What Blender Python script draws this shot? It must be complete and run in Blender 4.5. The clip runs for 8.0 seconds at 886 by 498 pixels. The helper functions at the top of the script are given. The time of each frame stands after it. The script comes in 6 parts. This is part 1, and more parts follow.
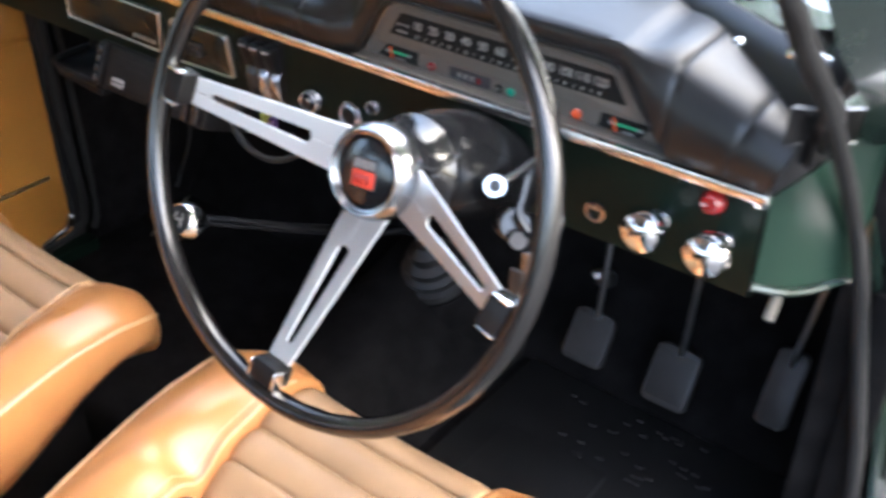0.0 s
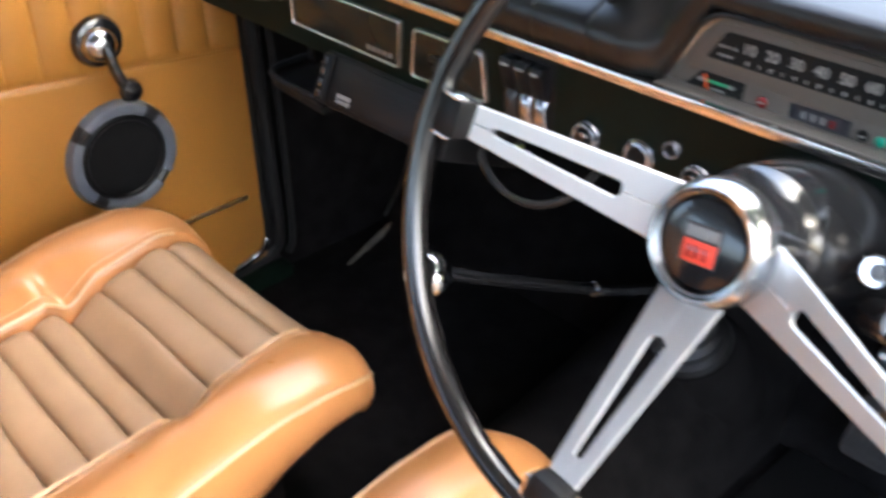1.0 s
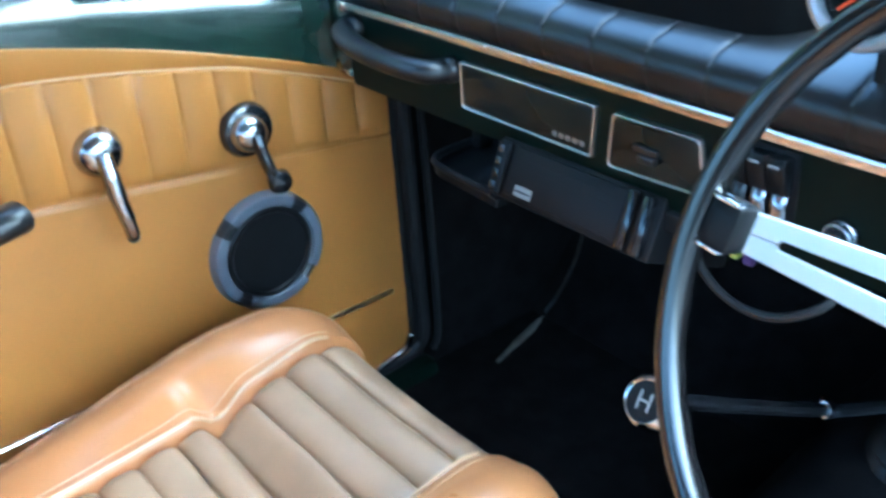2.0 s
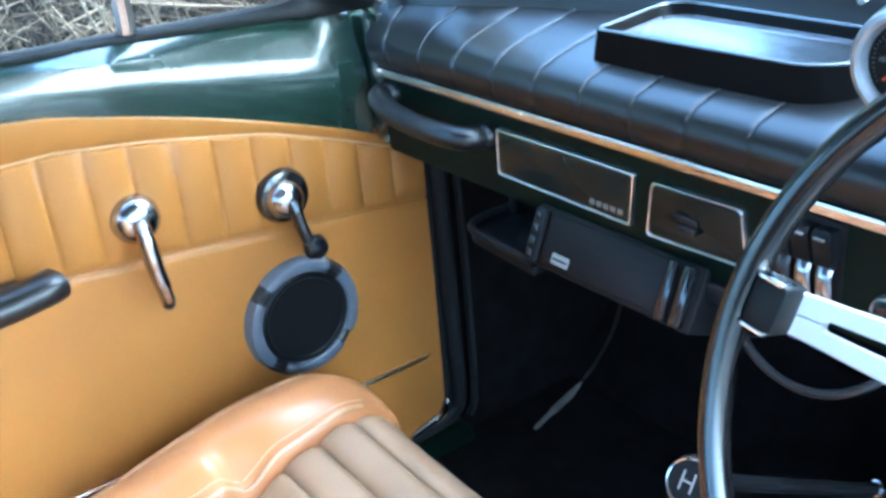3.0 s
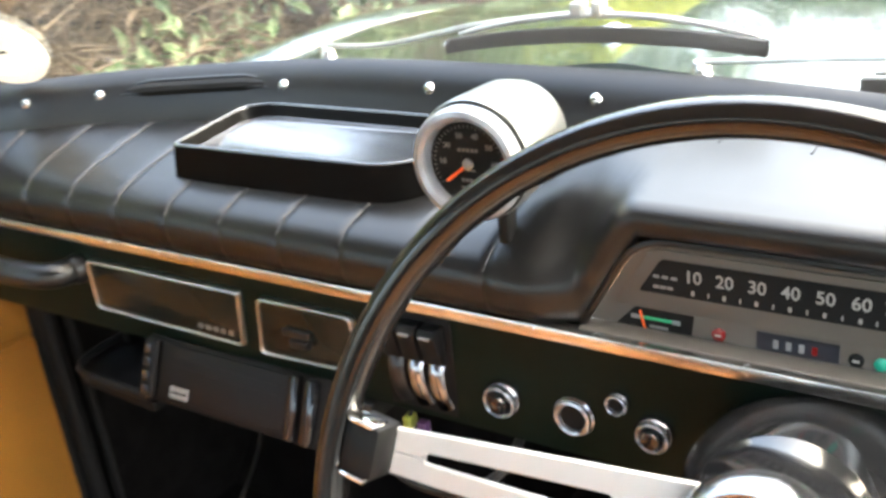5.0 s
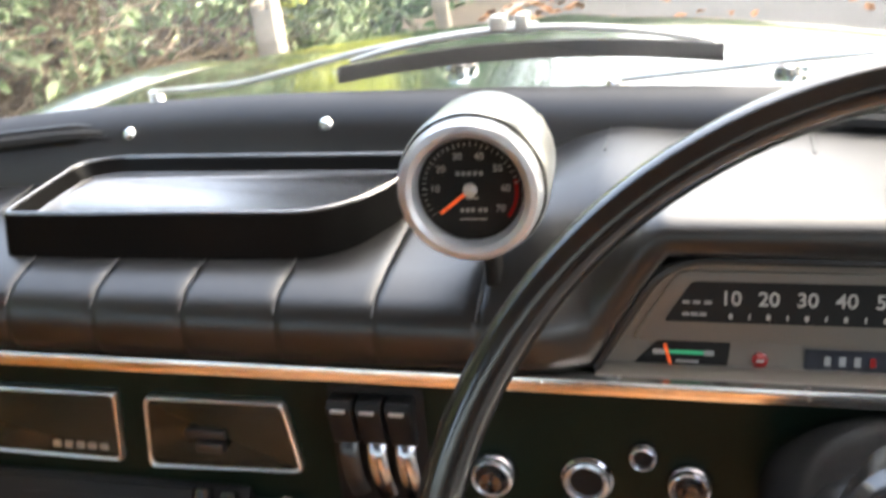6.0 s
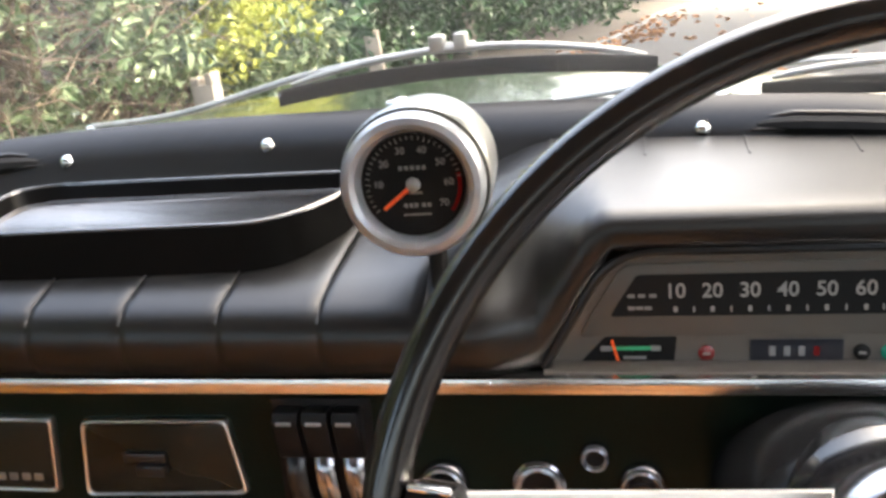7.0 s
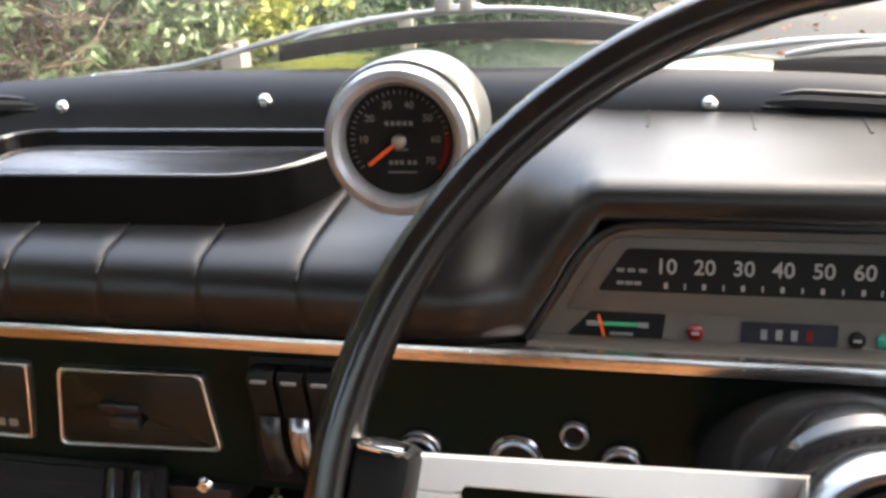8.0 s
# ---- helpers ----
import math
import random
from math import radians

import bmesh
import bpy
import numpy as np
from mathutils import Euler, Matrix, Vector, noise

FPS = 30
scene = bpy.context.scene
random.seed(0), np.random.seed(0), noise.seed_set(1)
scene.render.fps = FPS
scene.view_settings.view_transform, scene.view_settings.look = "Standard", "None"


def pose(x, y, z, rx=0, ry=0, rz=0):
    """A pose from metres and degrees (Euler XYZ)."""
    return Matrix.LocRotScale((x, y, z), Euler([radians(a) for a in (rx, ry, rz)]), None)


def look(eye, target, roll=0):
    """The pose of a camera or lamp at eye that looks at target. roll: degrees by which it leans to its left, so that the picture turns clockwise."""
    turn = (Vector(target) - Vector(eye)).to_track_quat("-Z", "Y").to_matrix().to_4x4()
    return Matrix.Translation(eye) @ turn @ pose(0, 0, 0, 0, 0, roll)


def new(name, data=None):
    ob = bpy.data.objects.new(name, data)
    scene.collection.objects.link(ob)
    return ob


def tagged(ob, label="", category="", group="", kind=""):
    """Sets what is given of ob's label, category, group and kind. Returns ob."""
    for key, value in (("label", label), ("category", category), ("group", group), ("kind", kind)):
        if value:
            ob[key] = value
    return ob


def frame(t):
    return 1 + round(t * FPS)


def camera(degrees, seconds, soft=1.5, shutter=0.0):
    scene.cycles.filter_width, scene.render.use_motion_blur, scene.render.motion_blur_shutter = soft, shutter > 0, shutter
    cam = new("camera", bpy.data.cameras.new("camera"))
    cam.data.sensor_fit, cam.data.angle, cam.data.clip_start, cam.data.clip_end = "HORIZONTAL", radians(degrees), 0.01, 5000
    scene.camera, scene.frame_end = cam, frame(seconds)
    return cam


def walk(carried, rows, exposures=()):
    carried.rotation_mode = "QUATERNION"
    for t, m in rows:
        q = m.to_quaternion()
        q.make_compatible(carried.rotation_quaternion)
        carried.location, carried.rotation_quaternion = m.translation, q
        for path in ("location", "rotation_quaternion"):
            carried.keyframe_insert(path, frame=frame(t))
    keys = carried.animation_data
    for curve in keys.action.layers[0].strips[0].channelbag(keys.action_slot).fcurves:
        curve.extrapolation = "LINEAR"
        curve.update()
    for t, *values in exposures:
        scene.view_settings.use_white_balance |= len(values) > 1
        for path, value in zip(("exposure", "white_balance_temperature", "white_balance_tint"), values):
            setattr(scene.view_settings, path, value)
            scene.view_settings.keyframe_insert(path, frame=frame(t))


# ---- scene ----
cam = camera(47.4, 8.0, soft=3.0, shutter=0.5)
PATH = [
    (0, (0.89, -0.784, 1.407), (-0.129, 0.534, 0.301), 0.6),
    (0.5, (0.768, -0.737, 1.361), (-0.37, 0.476, 0.252), -0.9),
    (1, (0.644, -0.708, 1.325), (-0.599, 0.426, 0.243), -1.1),
    (1.5, (0.525, -0.7, 1.298), (-0.788, 0.394, 0.26), -2.2),
    (2, (0.467, -0.699, 1.292), (-0.94, 0.352, 0.336), -4.1),
    (2.2, (0.458, -0.69, 1.293), (-0.976, 0.339, 0.352), -4.3),
    (3.3, (0.452, -0.679, 1.299), (-1.038, 0.365, 0.469), -5.1),
    (3.5, (0.451, -0.667, 1.3), (-0.994, 0.432, 0.461), -5.0),
    (4, (0.475, -0.646, 1.323), (-0.844, 0.619, 0.51), -4.7),
    (4.5, (0.486, -0.628, 1.324), (-0.695, 0.766, 0.51), -5.2),
    (4.7, (0.486, -0.608, 1.326), (-0.667, 0.816, 0.524), -5.8),
    (5.8, (0.233, -0.564, 1.274), (-0.344, 1.183, 0.49), -5.1),
    (6, (0.219, -0.561, 1.266), (-0.292, 1.235, 0.548), -4.9),
    (6.5, (0.212, -0.57, 1.244), (-0.216, 1.288, 0.641), -6.0),
    (7, (0.218, -0.575, 1.219), (-0.185, 1.297, 0.641), -5.1),
    (7.5, (0.227, -0.577, 1.207), (-0.192, 1.29, 0.626), -3.6),
    (8, (0.237, -0.557, 1.2), (-0.212, 1.295, 0.594), -2.4),
]
walk(cam, [(t, look(eye, target, roll)) for t, eye, target, roll in PATH],
     exposures=[(0.0, 4.22, 6000, 7), (0.5, 4.20, 6100, 7), (1.0, 4.28, 6100, 6), (1.6, 4.44, 4950, -4), (2.0, 4.45, 4150, -12), (2.4, 4.52, 4150, -12), (3.5, 4.92, 4750, -2), (4.0, 5.10, 6200, 4), (4.7, 4.74, 6900, 2), (5.8, 4.42, 6900, 5), (6.5, 3.98, 7000, 7), (8.0, 3.74, 7000, 8)])

# ---- light ----
world = bpy.data.worlds.new("sky")
scene.world = world
world.use_nodes = True
SUN_ELEV, SUN_AZ = 50.0, 55.0     # degrees; azimuth clockwise from the car's nose
wn = world.node_tree.nodes
sky = wn.new("ShaderNodeTexSky")
sky.sky_type, sky.sun_disc = "NISHITA", False
sky.sun_elevation, sky.sun_rotation = radians(SUN_ELEV), radians(SUN_AZ)
sky.dust_density, sky.ozone_density = 9.0, 0.4
world.node_tree.links.new(sky.outputs[0], wn["Background"].inputs[0])
wn["Background"].inputs[1].default_value = 0.15
sun = new("sun", bpy.data.lights.new("sun", "SUN"))
sun.data.energy, sun.data.angle, sun.data.color = 1.4, radians(1.5), (1.0, 0.96, 0.90)
_d = Vector((math.sin(radians(SUN_AZ)) * math.cos(radians(SUN_ELEV)),
             math.cos(radians(SUN_AZ)) * math.cos(radians(SUN_ELEV)), math.sin(radians(SUN_ELEV))))
sun.matrix_world = look(_d * 20, (0, 0, 0))


# ---- materials ----
def material(name, color, rough=0.5, metal=0.0, var=0.15, scale=20.0, bump=0.0, bump_scale=200.0,
             color2=None, coat=0.0, island=0.0, spec=0.5, fine=0.0, obj_rand=0.0, rough_var=0.0, sheen=0.0, coat_rough=0.05):
    """Principled surface: stains at a coarse scale, grain at a fine one, relief, and chance variation piece by piece."""
    m = bpy.data.materials.new(name)
    m.use_nodes = True
    nt = m.node_tree
    n, l = nt.nodes, nt.links
    b = n["Principled BSDF"]
    b.inputs["Roughness"].default_value = rough
    b.inputs["Metallic"].default_value = metal
    b.inputs["Specular IOR Level"].default_value = spec
    b.inputs["Coat Weight"].default_value = coat
    b.inputs["Coat Roughness"].default_value = coat_rough
    b.inputs["Sheen Weight"].default_value = sheen
    tc = n.new("ShaderNodeTexCoord")
    big = n.new("ShaderNodeTexNoise")
    big.inputs["Scale"].default_value, big.inputs["Detail"].default_value = scale, 5.0
    l.new(tc.outputs["Object"], big.inputs["Vector"])
    ramp = n.new("ShaderNodeValToRGB")
    c2 = color2 or tuple(c * (1 - var) for c in color)
    ramp.color_ramp.elements[0].position, ramp.color_ramp.elements[1].position = 0.35, 0.65
    ramp.color_ramp.elements[0].color = (*c2, 1)
    ramp.color_ramp.elements[1].color = (*color, 1)
    l.new(big.outputs["Fac"], ramp.inputs["Fac"])
    out = ramp.outputs["Color"]
    if island or obj_rand:
        hsv = n.new("ShaderNodeHueSaturation")
        src = n.new("ShaderNodeNewGeometry").outputs["Random Per Island"] if island else n.new("ShaderNodeObjectInfo").outputs["Random"]
        mr = n.new("ShaderNodeMapRange")
        mr.inputs["To Min"].default_value, mr.inputs["To Max"].default_value = 1 - (island or obj_rand), 1 + (island or obj_rand)
        l.new(src, mr.inputs["Value"])
        l.new(mr.outputs[0], hsv.inputs["Value"])
        l.new(out, hsv.inputs["Color"])
        out = hsv.outputs["Color"]
    l.new(out, b.inputs["Base Color"])
    grain = n.new("ShaderNodeTexNoise")
    grain.inputs["Scale"].default_value, grain.inputs["Detail"].default_value = bump_scale, 3.0
    l.new(tc.outputs["Object"], grain.inputs["Vector"])
    if bump:
        bp = n.new("ShaderNodeBump")
        bp.inputs["Strength"].default_value, bp.inputs["Distance"].default_value = bump, 0.002
        l.new(grain.outputs["Fac"], bp.inputs["Height"])
        l.new(bp.outputs["Normal"], b.inputs["Normal"])
    if rough_var:
        rr = n.new("ShaderNodeMapRange")
        rr.inputs["To Min"].default_value, rr.inputs["To Max"].default_value = rough - rough_var, rough + rough_var
        mid = n.new("ShaderNodeTexNoise")
        mid.inputs["Scale"].default_value, mid.inputs["Detail"].default_value = scale * 2.3, 6.0
        l.new(tc.outputs["Object"], mid.inputs["Vector"])
        l.new(mid.outputs["Fac"], rr.inputs["Value"])
        l.new(rr.outputs[0], b.inputs["Roughness"])
    return m


def glass_material(name, tint=(1, 1, 1), gloss=1.0, film=0.0):
    """A thin clear pane: light passes straight through, and it mirrors more at a flat angle."""
    m = bpy.data.materials.new(name)
    m.use_nodes = True
    n, l = m.node_tree.nodes, m.node_tree.links
    n.remove(n["Principled BSDF"])
    tr, gl, mix, fr, mul = (n.new("ShaderNode" + k) for k in ("BsdfTransparent", "BsdfGlossy", "MixShader", "Fresnel", "Math"))
    tr.inputs[0].default_value = (*tint, 1)
    gl.inputs["Roughness"].default_value = 0.02
    fr.inputs["IOR"].default_value = 1.45
    mul.operation = "MULTIPLY"
    mul.inputs[1].default_value = gloss
    l.new(fr.outputs[0], mul.inputs[0])
    l.new(mul.outputs[0], mix.inputs[0])
    l.new(tr.outputs[0], mix.inputs[1])
    l.new(gl.outputs[0], mix.inputs[2])
    last = mix.outputs[0]
    if film:     # haze: thin translucent film added to wash out the view
        veil, over = n.new("ShaderNodeBsdfTranslucent"), n.new("ShaderNodeMixShader")
        veil.inputs[0].default_value = (0.8, 0.79, 0.76, 1)
        streak = n.new("ShaderNodeTexNoise")
        streak.inputs["Scale"].default_value, streak.inputs["Detail"].default_value = 6.0, 6.0
        amount = n.new("ShaderNodeMapRange")
        amount.inputs["To Min"].default_value, amount.inputs["To Max"].default_value = film * 0.5, film * 1.5
        l.new(streak.outputs["Fac"], amount.inputs["Value"])
        l.new(amount.outputs[0], over.inputs[0])
        l.new(mix.outputs[0], over.inputs[1])
        l.new(veil.outputs[0], over.inputs[2])
        last = over.outputs[0]
    l.new(last, n["Material Output"].inputs["Surface"])
    return m


VINYL = material("black_vinyl", (0.0070, 0.0067, 0.0067), 0.35, var=0.3, scale=9, bump=0.05, bump_scale=700, rough_var=0.05, spec=0.48)
TRIM = material("dull_black_trim", (0.0075, 0.0070, 0.0068), 0.48, var=0.3, scale=9, bump=0.05, bump_scale=700, spec=0.12)
SEAM_GLINT = material("seam_glint", (0.034, 0.034, 0.036), 0.5, bump=0.1)
PAINT = material("dark_green_paint", (0.009, 0.021, 0.014), 0.26, var=0.25, scale=5, coat=1.0, coat_rough=0.08, spec=0.8, rough_var=0.06)
# body green darkened: shade on the fascia and left sill put into the colour
PAINT_SHADED = material("shaded_green_paint", (0.0042, 0.0095, 0.0065), 0.36, var=0.3, scale=12, spec=0.09, rough_var=0.06)
TAN = material("tan_leather", (0.40, 0.172, 0.058), 0.29, var=0.16, scale=7, bump=0.10, bump_scale=380, rough_var=0.035)
TAN_DOOR = material("tan_vinyl", (0.305, 0.131, 0.021), 0.40, var=0.12, scale=5, bump=0.10, bump_scale=600, rough_var=0.06)
PIPING = material("tan_piping", (0.46, 0.28, 0.14), 0.35, bump=0.1)
BEIGE = material("beige_vinyl_pleat", (0.31, 0.192, 0.105), 0.38, var=0.16, scale=14, bump=0.12, bump_scale=700, rough_var=0.06)
CHROME = material("chrome", (0.80, 0.80, 0.80), 0.09, metal=1.0, var=0.08, scale=30, rough_var=0.04)
STEEL = material("brushed_steel", (0.70, 0.70, 0.69), 0.30, metal=1.0, var=0.08, scale=25, bump=0.05, bump_scale=1500, rough_var=0.05)
SILVER = material("silver_painted_case", (0.31, 0.33, 0.335), 0.33, metal=0.85, var=0.08, scale=20, rough_var=0.06)
PLASTIC = material("black_plastic", (0.010, 0.010, 0.0105), 0.3, var=0.3, scale=12, bump=0.08, bump_scale=800, rough_var=0.06)
GLOSS = material("black_gloss_plastic", (0.010, 0.010, 0.011), 0.16, var=0.2, scale=10, rough_var=0.04, coat=0.3)
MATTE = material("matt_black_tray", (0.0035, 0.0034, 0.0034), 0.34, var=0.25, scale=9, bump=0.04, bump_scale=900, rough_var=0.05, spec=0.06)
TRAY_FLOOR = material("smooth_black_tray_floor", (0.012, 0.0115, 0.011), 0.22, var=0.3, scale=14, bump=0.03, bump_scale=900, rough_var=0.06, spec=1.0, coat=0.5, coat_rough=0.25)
RUBBER = material("black_rubber", (0.012, 0.0115, 0.0115), 0.42, var=0.35, scale=18, bump=0.06, bump_scale=500)
SEAL = material("dull_rubber_seal", (0.012, 0.0118, 0.0118), 0.62, var=0.35, scale=18, bump=0.06, bump_scale=500, spec=0.25)
RADIO = material("matt_black_radio", (0.0085, 0.0082, 0.0085), 0.48, var=0.3, scale=14, bump=0.06, bump_scale=900, spec=0.18)
LEVER = material("black_lever_plastic", (0.008, 0.008, 0.0085), 0.34, var=0.25, scale=20, spec=0.22, rough_var=0.05)
STRAP = material("worn_grey_strap", (0.13, 0.115, 0.09), 0.7, var=0.35, scale=30, bump=0.2, bump_scale=300)
PEDAL = material("grey_pedal_rubber", (0.032, 0.029, 0.028), 0.5, var=0.3, scale=30, bump=0.1, bump_scale=300)
CARPET = material("black_carpet", (0.0090, 0.0082, 0.0080), 0.95, var=0.5, scale=25, bump=0.9, bump_scale=420, spec=0.06)
CLUSTER = material("bronze_grey_cluster_paint", (0.098, 0.086, 0.073), 0.42, var=0.08, scale=15, bump=0.08, bump_scale=900)
DIAL = material("dial_black", (0.006, 0.006, 0.006), 0.6, var=0.2, spec=0.2)
DIM_INK = material("faded_print", (0.20, 0.20, 0.195), 0.6, var=0.1)
RING_GREY = material("grey_gloss_ring", (0.10, 0.112, 0.135), 0.30, var=0.15, coat=0.3)
WHITE_INK = material("white_print", (0.28, 0.27, 0.25), 0.6, var=0.06)
RED_INK = material("red_print", (0.65, 0.05, 0.025), 0.5, var=0.08)
ORANGE_INK = material("orange_needle", (0.95, 0.12, 0.02), 0.4, var=0.05)
GREEN_INK = material("green_print", (0.03, 0.36, 0.16), 0.5, var=0.08)
RED_LENS = material("red_lens", (0.20, 0.012, 0.012), 0.15, coat=0.5)
GREEN_LENS = material("green_lens", (0.02, 0.30, 0.2), 0.15, coat=0.5)
ORANGE_LENS = material("orange_lens", (0.65, 0.08, 0.02), 0.15, coat=0.5)
PLATE = material("dark_glass_plate", (0.012, 0.0135, 0.010), 0.2, var=0.2, scale=8, spec=0.25, rough_var=0.05)
ALU = material("alloy_spoke", (0.53, 0.53, 0.525), 0.40, metal=0.85, var=0.04, scale=18, rough_var=0.03)
HEADLINER = material("headliner", (0.40, 0.38, 0.35), 0.8, var=0.08, scale=6, bump=0.2, bump_scale=600)
PAINT_BONNET = material("dusty_green_bonnet_paint", (0.010, 0.022, 0.015), 0.12, var=0.3, scale=6, coat=0.6, coat_rough=0.03, spec=0.5, rough_var=0.05)
PAPER = material("white_paper", (0.78, 0.74, 0.66), 0.6, var=0.05, scale=30)
# thin paper lets daylight through
_pn, _pl = PAPER.node_tree.nodes, PAPER.node_tree.links
_tr, _mx = _pn.new("ShaderNodeBsdfTranslucent"), _pn.new("ShaderNodeMixShader")
_tr.inputs[0].default_value = (0.75, 0.72, 0.66, 1)
_mx.inputs[0].default_value = 0.5
_pl.new(_pn["Principled BSDF"].outputs[0], _mx.inputs[1])
_pl.new(_tr.outputs[0], _mx.inputs[2])
_pl.new(_mx.outputs[0], _pn["Material Output"].inputs["Surface"])
ASPHALT = material("asphalt", (0.028, 0.0285, 0.031), 0.85, var=0.3, scale=1.1, bump=0.8, bump_scale=90)
VERGE = material("earth_verge", (0.040, 0.031, 0.022), 0.95, color2=(0.022, 0.018, 0.013), scale=2.0, bump=1.0, bump_scale=40)
KERB = material("kerb_stone", (0.13, 0.125, 0.12), 0.85, var=0.25, scale=4, bump=0.5, bump_scale=60)
POST = material("weathered_post", (0.36, 0.31, 0.25), 0.85, var=0.35, scale=6, bump=0.6, bump_scale=80)
TWIG = material("dry_twig", (0.175, 0.130, 0.082), 0.85, var=0.4, scale=5, island=0.35)
LEAF_PALE = material("variegated_leaf", (0.27, 0.31, 0.17), 0.5, color2=(0.085, 0.15, 0.05), scale=45, island=0.35)
LEAF_YELLOW = material("golden_leaf", (0.55, 0.55, 0.11), 0.45, color2=(0.34, 0.39, 0.07), scale=25, island=0.3)
LEAF_DARK = material("dark_green_leaf", (0.045, 0.11, 0.035), 0.4, var=0.4, scale=12, island=0.45)
LITTER = material("fallen_leaf", (0.32, 0.135, 0.045), 0.8, color2=(0.22, 0.10, 0.04), scale=3, island=0.4)
GLASS = glass_material("window_glass", (0.97, 0.985, 0.975), 0.2, 0.012)
DIAL_GLASS = glass_material("dial_glass", (1, 1, 1), 0.01)
BRIGHT = material("worn_bright_strip", (0.74, 0.72, 0.69), 0.24, metal=1.0, var=0.15, scale=40, rough_var=0.08)
BEZEL = material("satin_bezel", (0.37, 0.40, 0.445), 0.30, metal=0.6, var=0.15, scale=50, rough_var=0.06)
WORN_ALLOY = material("worn_pale_alloy", (0.46, 0.46, 0.43), 0.34, metal=0.6, var=0.25, scale=45, rough_var=0.08)
RING_CHROME = material("clouded_chrome_ring", (0.42, 0.44, 0.48), 0.22, metal=0.75, var=0.3, scale=60, rough_var=0.08)
ODOMETER = material("blue_black_window", (0.018, 0.0195, 0.026), 0.3, var=0.3, scale=120, rough_var=0.05)
SHROUD = material("smooth_black_shroud", (0.009, 0.009, 0.0095), 0.22, var=0.25, scale=10, rough_var=0.05, spec=0.14)
HUB_RING = material("worn_hub_ring", (0.46, 0.46, 0.47), 0.22, metal=1.0, var=0.2, scale=60, rough_var=0.08)
# lighter body green: daylight on the driver's dash end put into the colour
PAINT_END = material("daylit_green_paint", (0.014, 0.033, 0.021), 0.33, var=0.25, scale=7, spec=0.3, rough_var=0.06)
DULL_CHROME = material("dull_chrome", (0.33, 0.33, 0.35), 0.22, metal=1.0, var=0.25, scale=60, rough_var=0.08)
GRIP = material("worn_black_grip", (0.008, 0.0074, 0.0074), 0.22, coat=0.45, coat_rough=0.12, spec=0.45, var=0.35, scale=14, bump=0.05, bump_scale=500, rough_var=0.08)


# ---- building helpers ----
WORLD = {}


def thing(name, label, category, base=(0, 0, 0), m=None, group="", kind=""):
    ob = new(name)
    ob.empty_display_size = 0.05
    ob.matrix_basis = m if m is not None else Matrix.Translation(base)
    WORLD[ob.name] = ob.matrix_basis.copy()
    return tagged(ob, label, category, group, kind)


def soften(bm, angle=0.6):
    for f in bm.faces:
        f.smooth = True
    for e in bm.edges:
        if len(e.link_faces) == 2 and e.calc_face_angle(0) > angle:
            e.smooth = False


def part(name, bm, mat, parent, label="", local=False, angle=0.6):
    """Links bm as one mesh under parent. bm is in the world's metres, or in the parent's own frame if local."""
    w = WORLD[parent.name]
    if not local:
        bm.transform(w.inverted())
    bmesh.ops.recalc_face_normals(bm, faces=bm.faces)
    soften(bm, angle)
    me = bpy.data.meshes.new(name)
    bm.to_mesh(me)
    bm.free()
    me.materials.append(mat)
    ob = new(name, me)
    ob.parent = parent
    WORLD[ob.name] = w
    if label:
        ob["label"] = label
    return ob


def solo(name, bm, mat, label, category, base=(0, 0, 0), kind="", group="", angle=0.6):
    """A thing that is one mesh."""
    bm.transform(Matrix.Translation(base).inverted())
    bmesh.ops.recalc_face_normals(bm, faces=bm.faces)
    soften(bm, angle)
    me = bpy.data.meshes.new(name)
    bm.to_mesh(me)
    bm.free()
    me.materials.append(mat)
    ob = new(name, me)
    ob.location = base
    WORLD[ob.name] = Matrix.Translation(base)
    return tagged(ob, label, category, group, kind)


def box(lo, hi, bevel=0.0, segs=2, m=None):
    bm = bmesh.new()
    bmesh.ops.create_cube(bm, size=1.0)
    for v in bm.verts:
        v.co = Vector([lo[i] + (v.co[i] + 0.5) * (hi[i] - lo[i]) for i in range(3)])
    if bevel:
        bmesh.ops.bevel(bm, geom=list(bm.edges), offset=bevel, segments=segs, profile=0.5, affect="EDGES")
    if m is not None:
        bm.transform(m)
    return bm


def merge(*bms):
    out = bms[0]
    for b in bms[1:]:
        me = bpy.data.meshes.new("tmp")
        b.to_mesh(me)
        out.from_mesh(me)
        bpy.data.meshes.remove(me)
        b.free()
    return out


def lathe(profile, segs=40, m=None, cap=True):
    """Turns (r, z) pairs round z."""
    bm = bmesh.new()
    rings = []
    for r, z in profile:
        rings.append([bm.verts.new((r * math.cos(2 * math.pi * k / segs), r * math.sin(2 * math.pi * k / segs), z)) for k in range(segs)])
    for a, b in zip(rings, rings[1:]):
        for k in range(segs):
            bm.faces.new((a[k], a[(k + 1) % segs], b[(k + 1) % segs], b[k]))
    if cap:
        for ring in (rings[0], rings[-1]):
            if (ring[0].co - ring[1].co).length > 1e-6:
                bm.faces.new(ring)
    if m is not None:
        bm.transform(m)
    return bm


